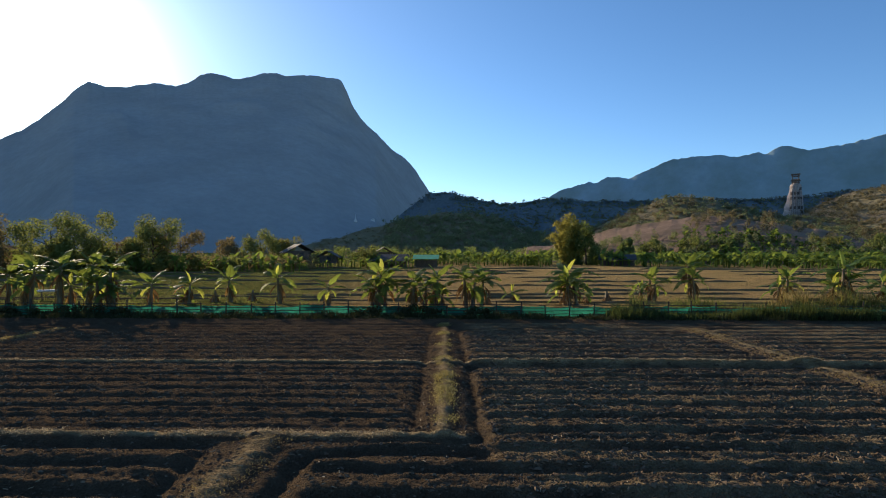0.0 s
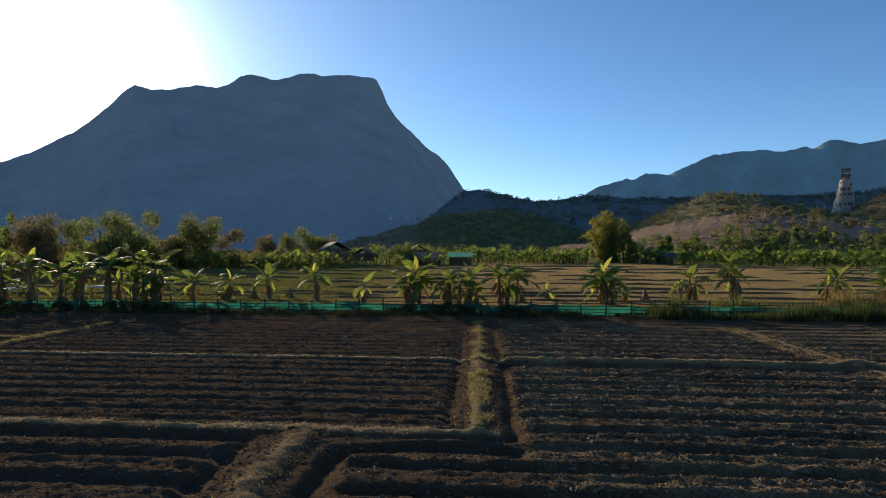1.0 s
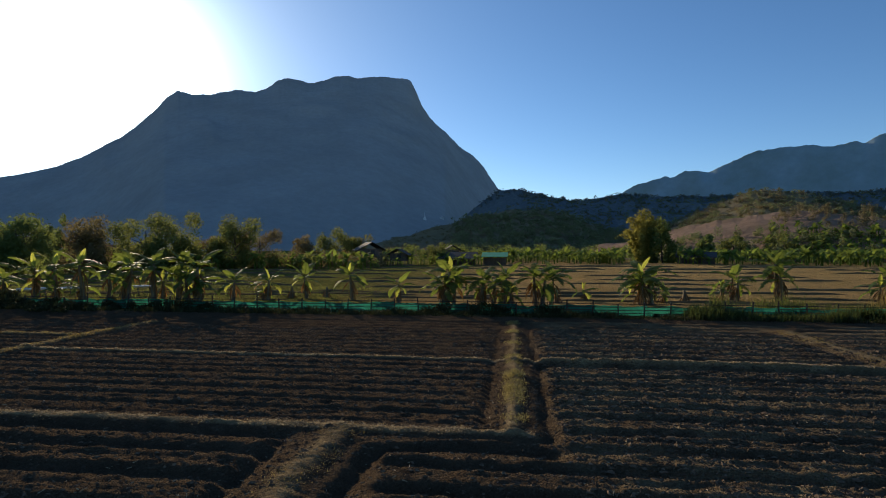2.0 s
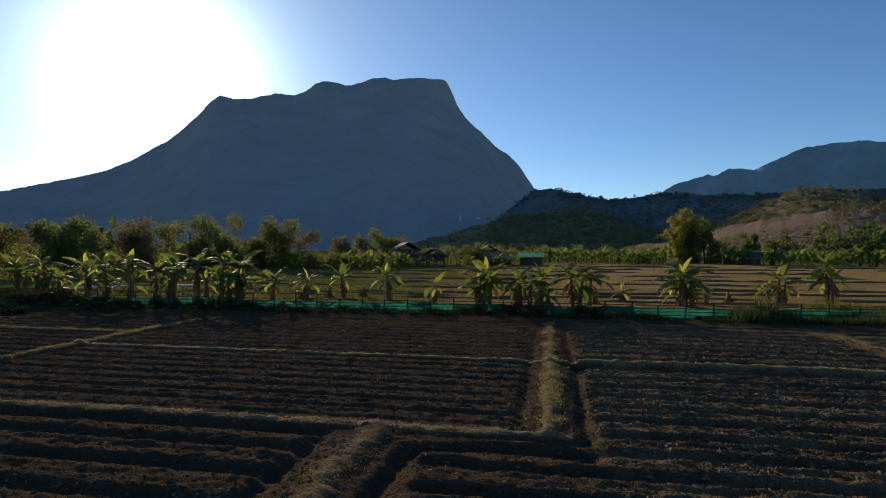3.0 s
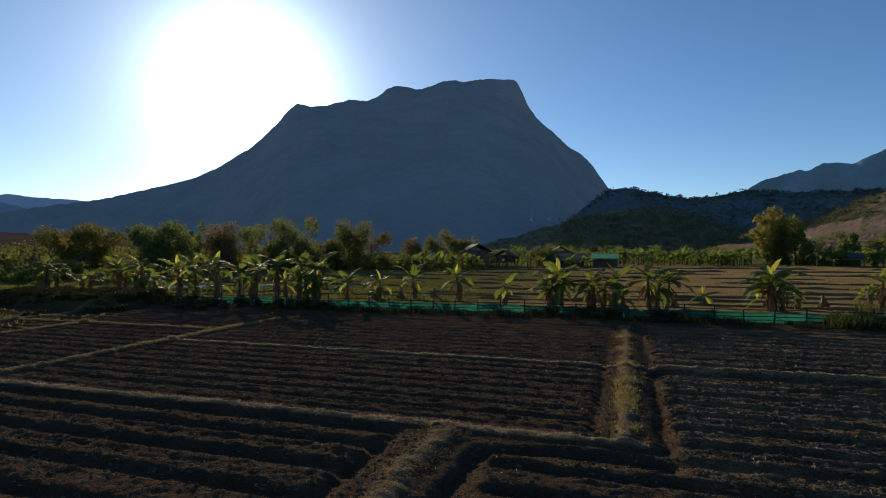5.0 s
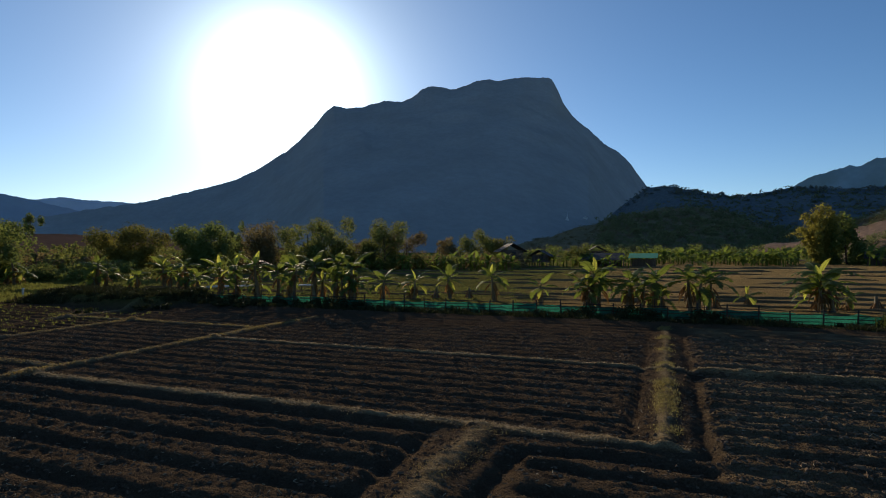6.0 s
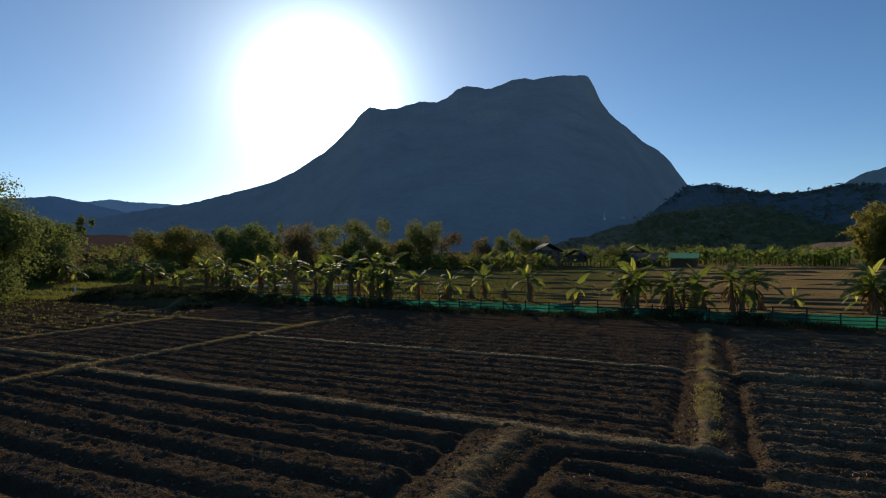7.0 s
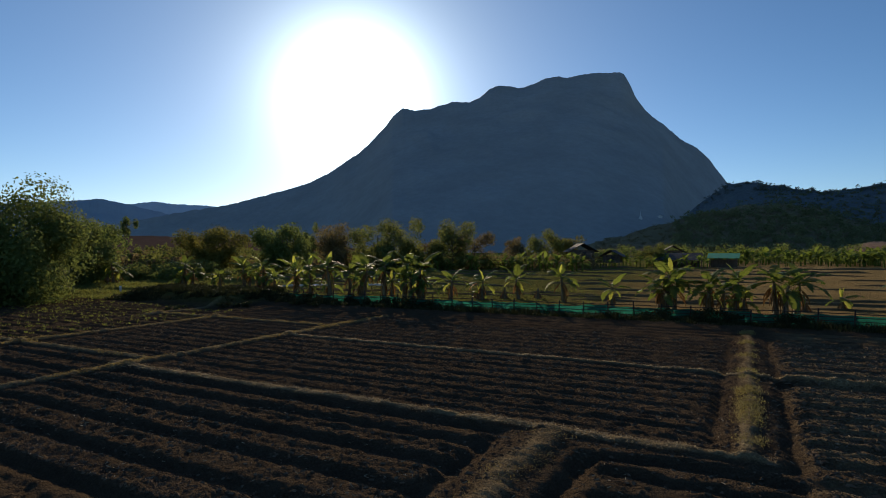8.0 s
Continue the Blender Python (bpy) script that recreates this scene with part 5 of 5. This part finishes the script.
def build_pagoda():
    x, y, z, d = on_slope(MOUNTAIN, 8.9, 3.05)
    ob = thing("pagoda", pose(x, y, z) @ Matrix.Scale(0.7 * d / 860, 4), "small white pagoda with a slender spire", "pagoda")
    bm = bmesh.new()
    box(bm, (7, 7, 8), (0, 0, -3.0))
    box(bm, (5.4, 5.4, 1.2), (0, 0, 1.4))
    part("base", from_bm("base", bm, M_WHITE), ob)
    bm = bmesh.new()
    prof = [(2.4, 2.0), (2.2, 3.2), (1.7, 4.8), (1.0, 6.0)]
    for (r0, h0), (r1, h1) in zip(prof, prof[1:]):
        rod(bm, (0, 0, h0), (0, 0, h1), r0, r1, 12)
    part("bell", from_bm("bell", bm, M_WHITE), ob)
    bm = bmesh.new()
    rod(bm, (0, 0, 6), (0, 0, 15.5), 0.9, 0.12, 10)
    part("spire", from_bm("spire", bm, M_WHITE), ob)
    x, y, z, d = on_slope(MOUNTAIN, 7.15, 3.1)
    hall = thing("temple_hall", pose(x, y, z, 0, 0, 20) @ Matrix.Scale(0.6 * d / 850, 4), "white temple hall on the wooded slope", "temple")
    bm = bmesh.new()
    box(bm, (9, 6, 8), (0, 0, -1.5))
    part("wall", from_bm("wall", bm, M_WHITE), hall)
    bm = bmesh.new()
    gable(bm, 9, 6, 2.5, 5.5, 1.0, 0.3)
    part("roof", from_bm("roof", bm, M_WHITE), hall)


build_pagoda()


# ---- small things behind the fence ----
def pipe(a, b, label):
    """A white pipe from a to b (x, y, z) on short stands."""
    a, b = Vector(a), Vector(b)
    ob = thing("white_pipe", Matrix.Translation((a.x, a.y, 0)), label, "pipe", "white pipes")
    o = Vector((a.x, a.y, 0))
    bm = bmesh.new()
    rod(bm, a - o, b - o, 0.09, 0.09, 10)
    part("tube", from_bm("tube", bm, M_PIPE), ob)
    for s in (0.08, 0.5, 0.92):
        p = a.lerp(b, s) - o
        bm = bmesh.new()
        rod(bm, (p.x, p.y, ground_z(p.x + o.x, p.y + o.y) - 0.1), p, 0.04, 0.04, 6)
        part("stand", from_bm("stand", bm, M_WOOD), ob)


pipe((-37.6, 38.5, 0.66), (-35.3, 38.9, 0.74), "white plastic pipe on short stands")
pipe((-34.6, 39.0, 0.76), (-32.6, 39.3, 0.82), "white plastic pipe on short stands")
pipe((-29.5, 39.5, 0.88), (-27.2, 39.7, 0.95), "white plastic pipe on short stands")
bm = bmesh.new()
rod(bm, (0, 0, -0.1), (0, 0, 0.5), 0.09, 0.09, 8)
rod(bm, (0, 0, 0.5), (0, 0, 0.58), 0.13, 0.10, 8)
marker = new("marker_post", from_bm("marker_post", bm, M_PIPE))
mx, my = polar(58.3, 60)
marker.matrix_basis = pose(mx, my, ground_z(mx, my))
tagged(marker, "short white marker post in the grass", "post")
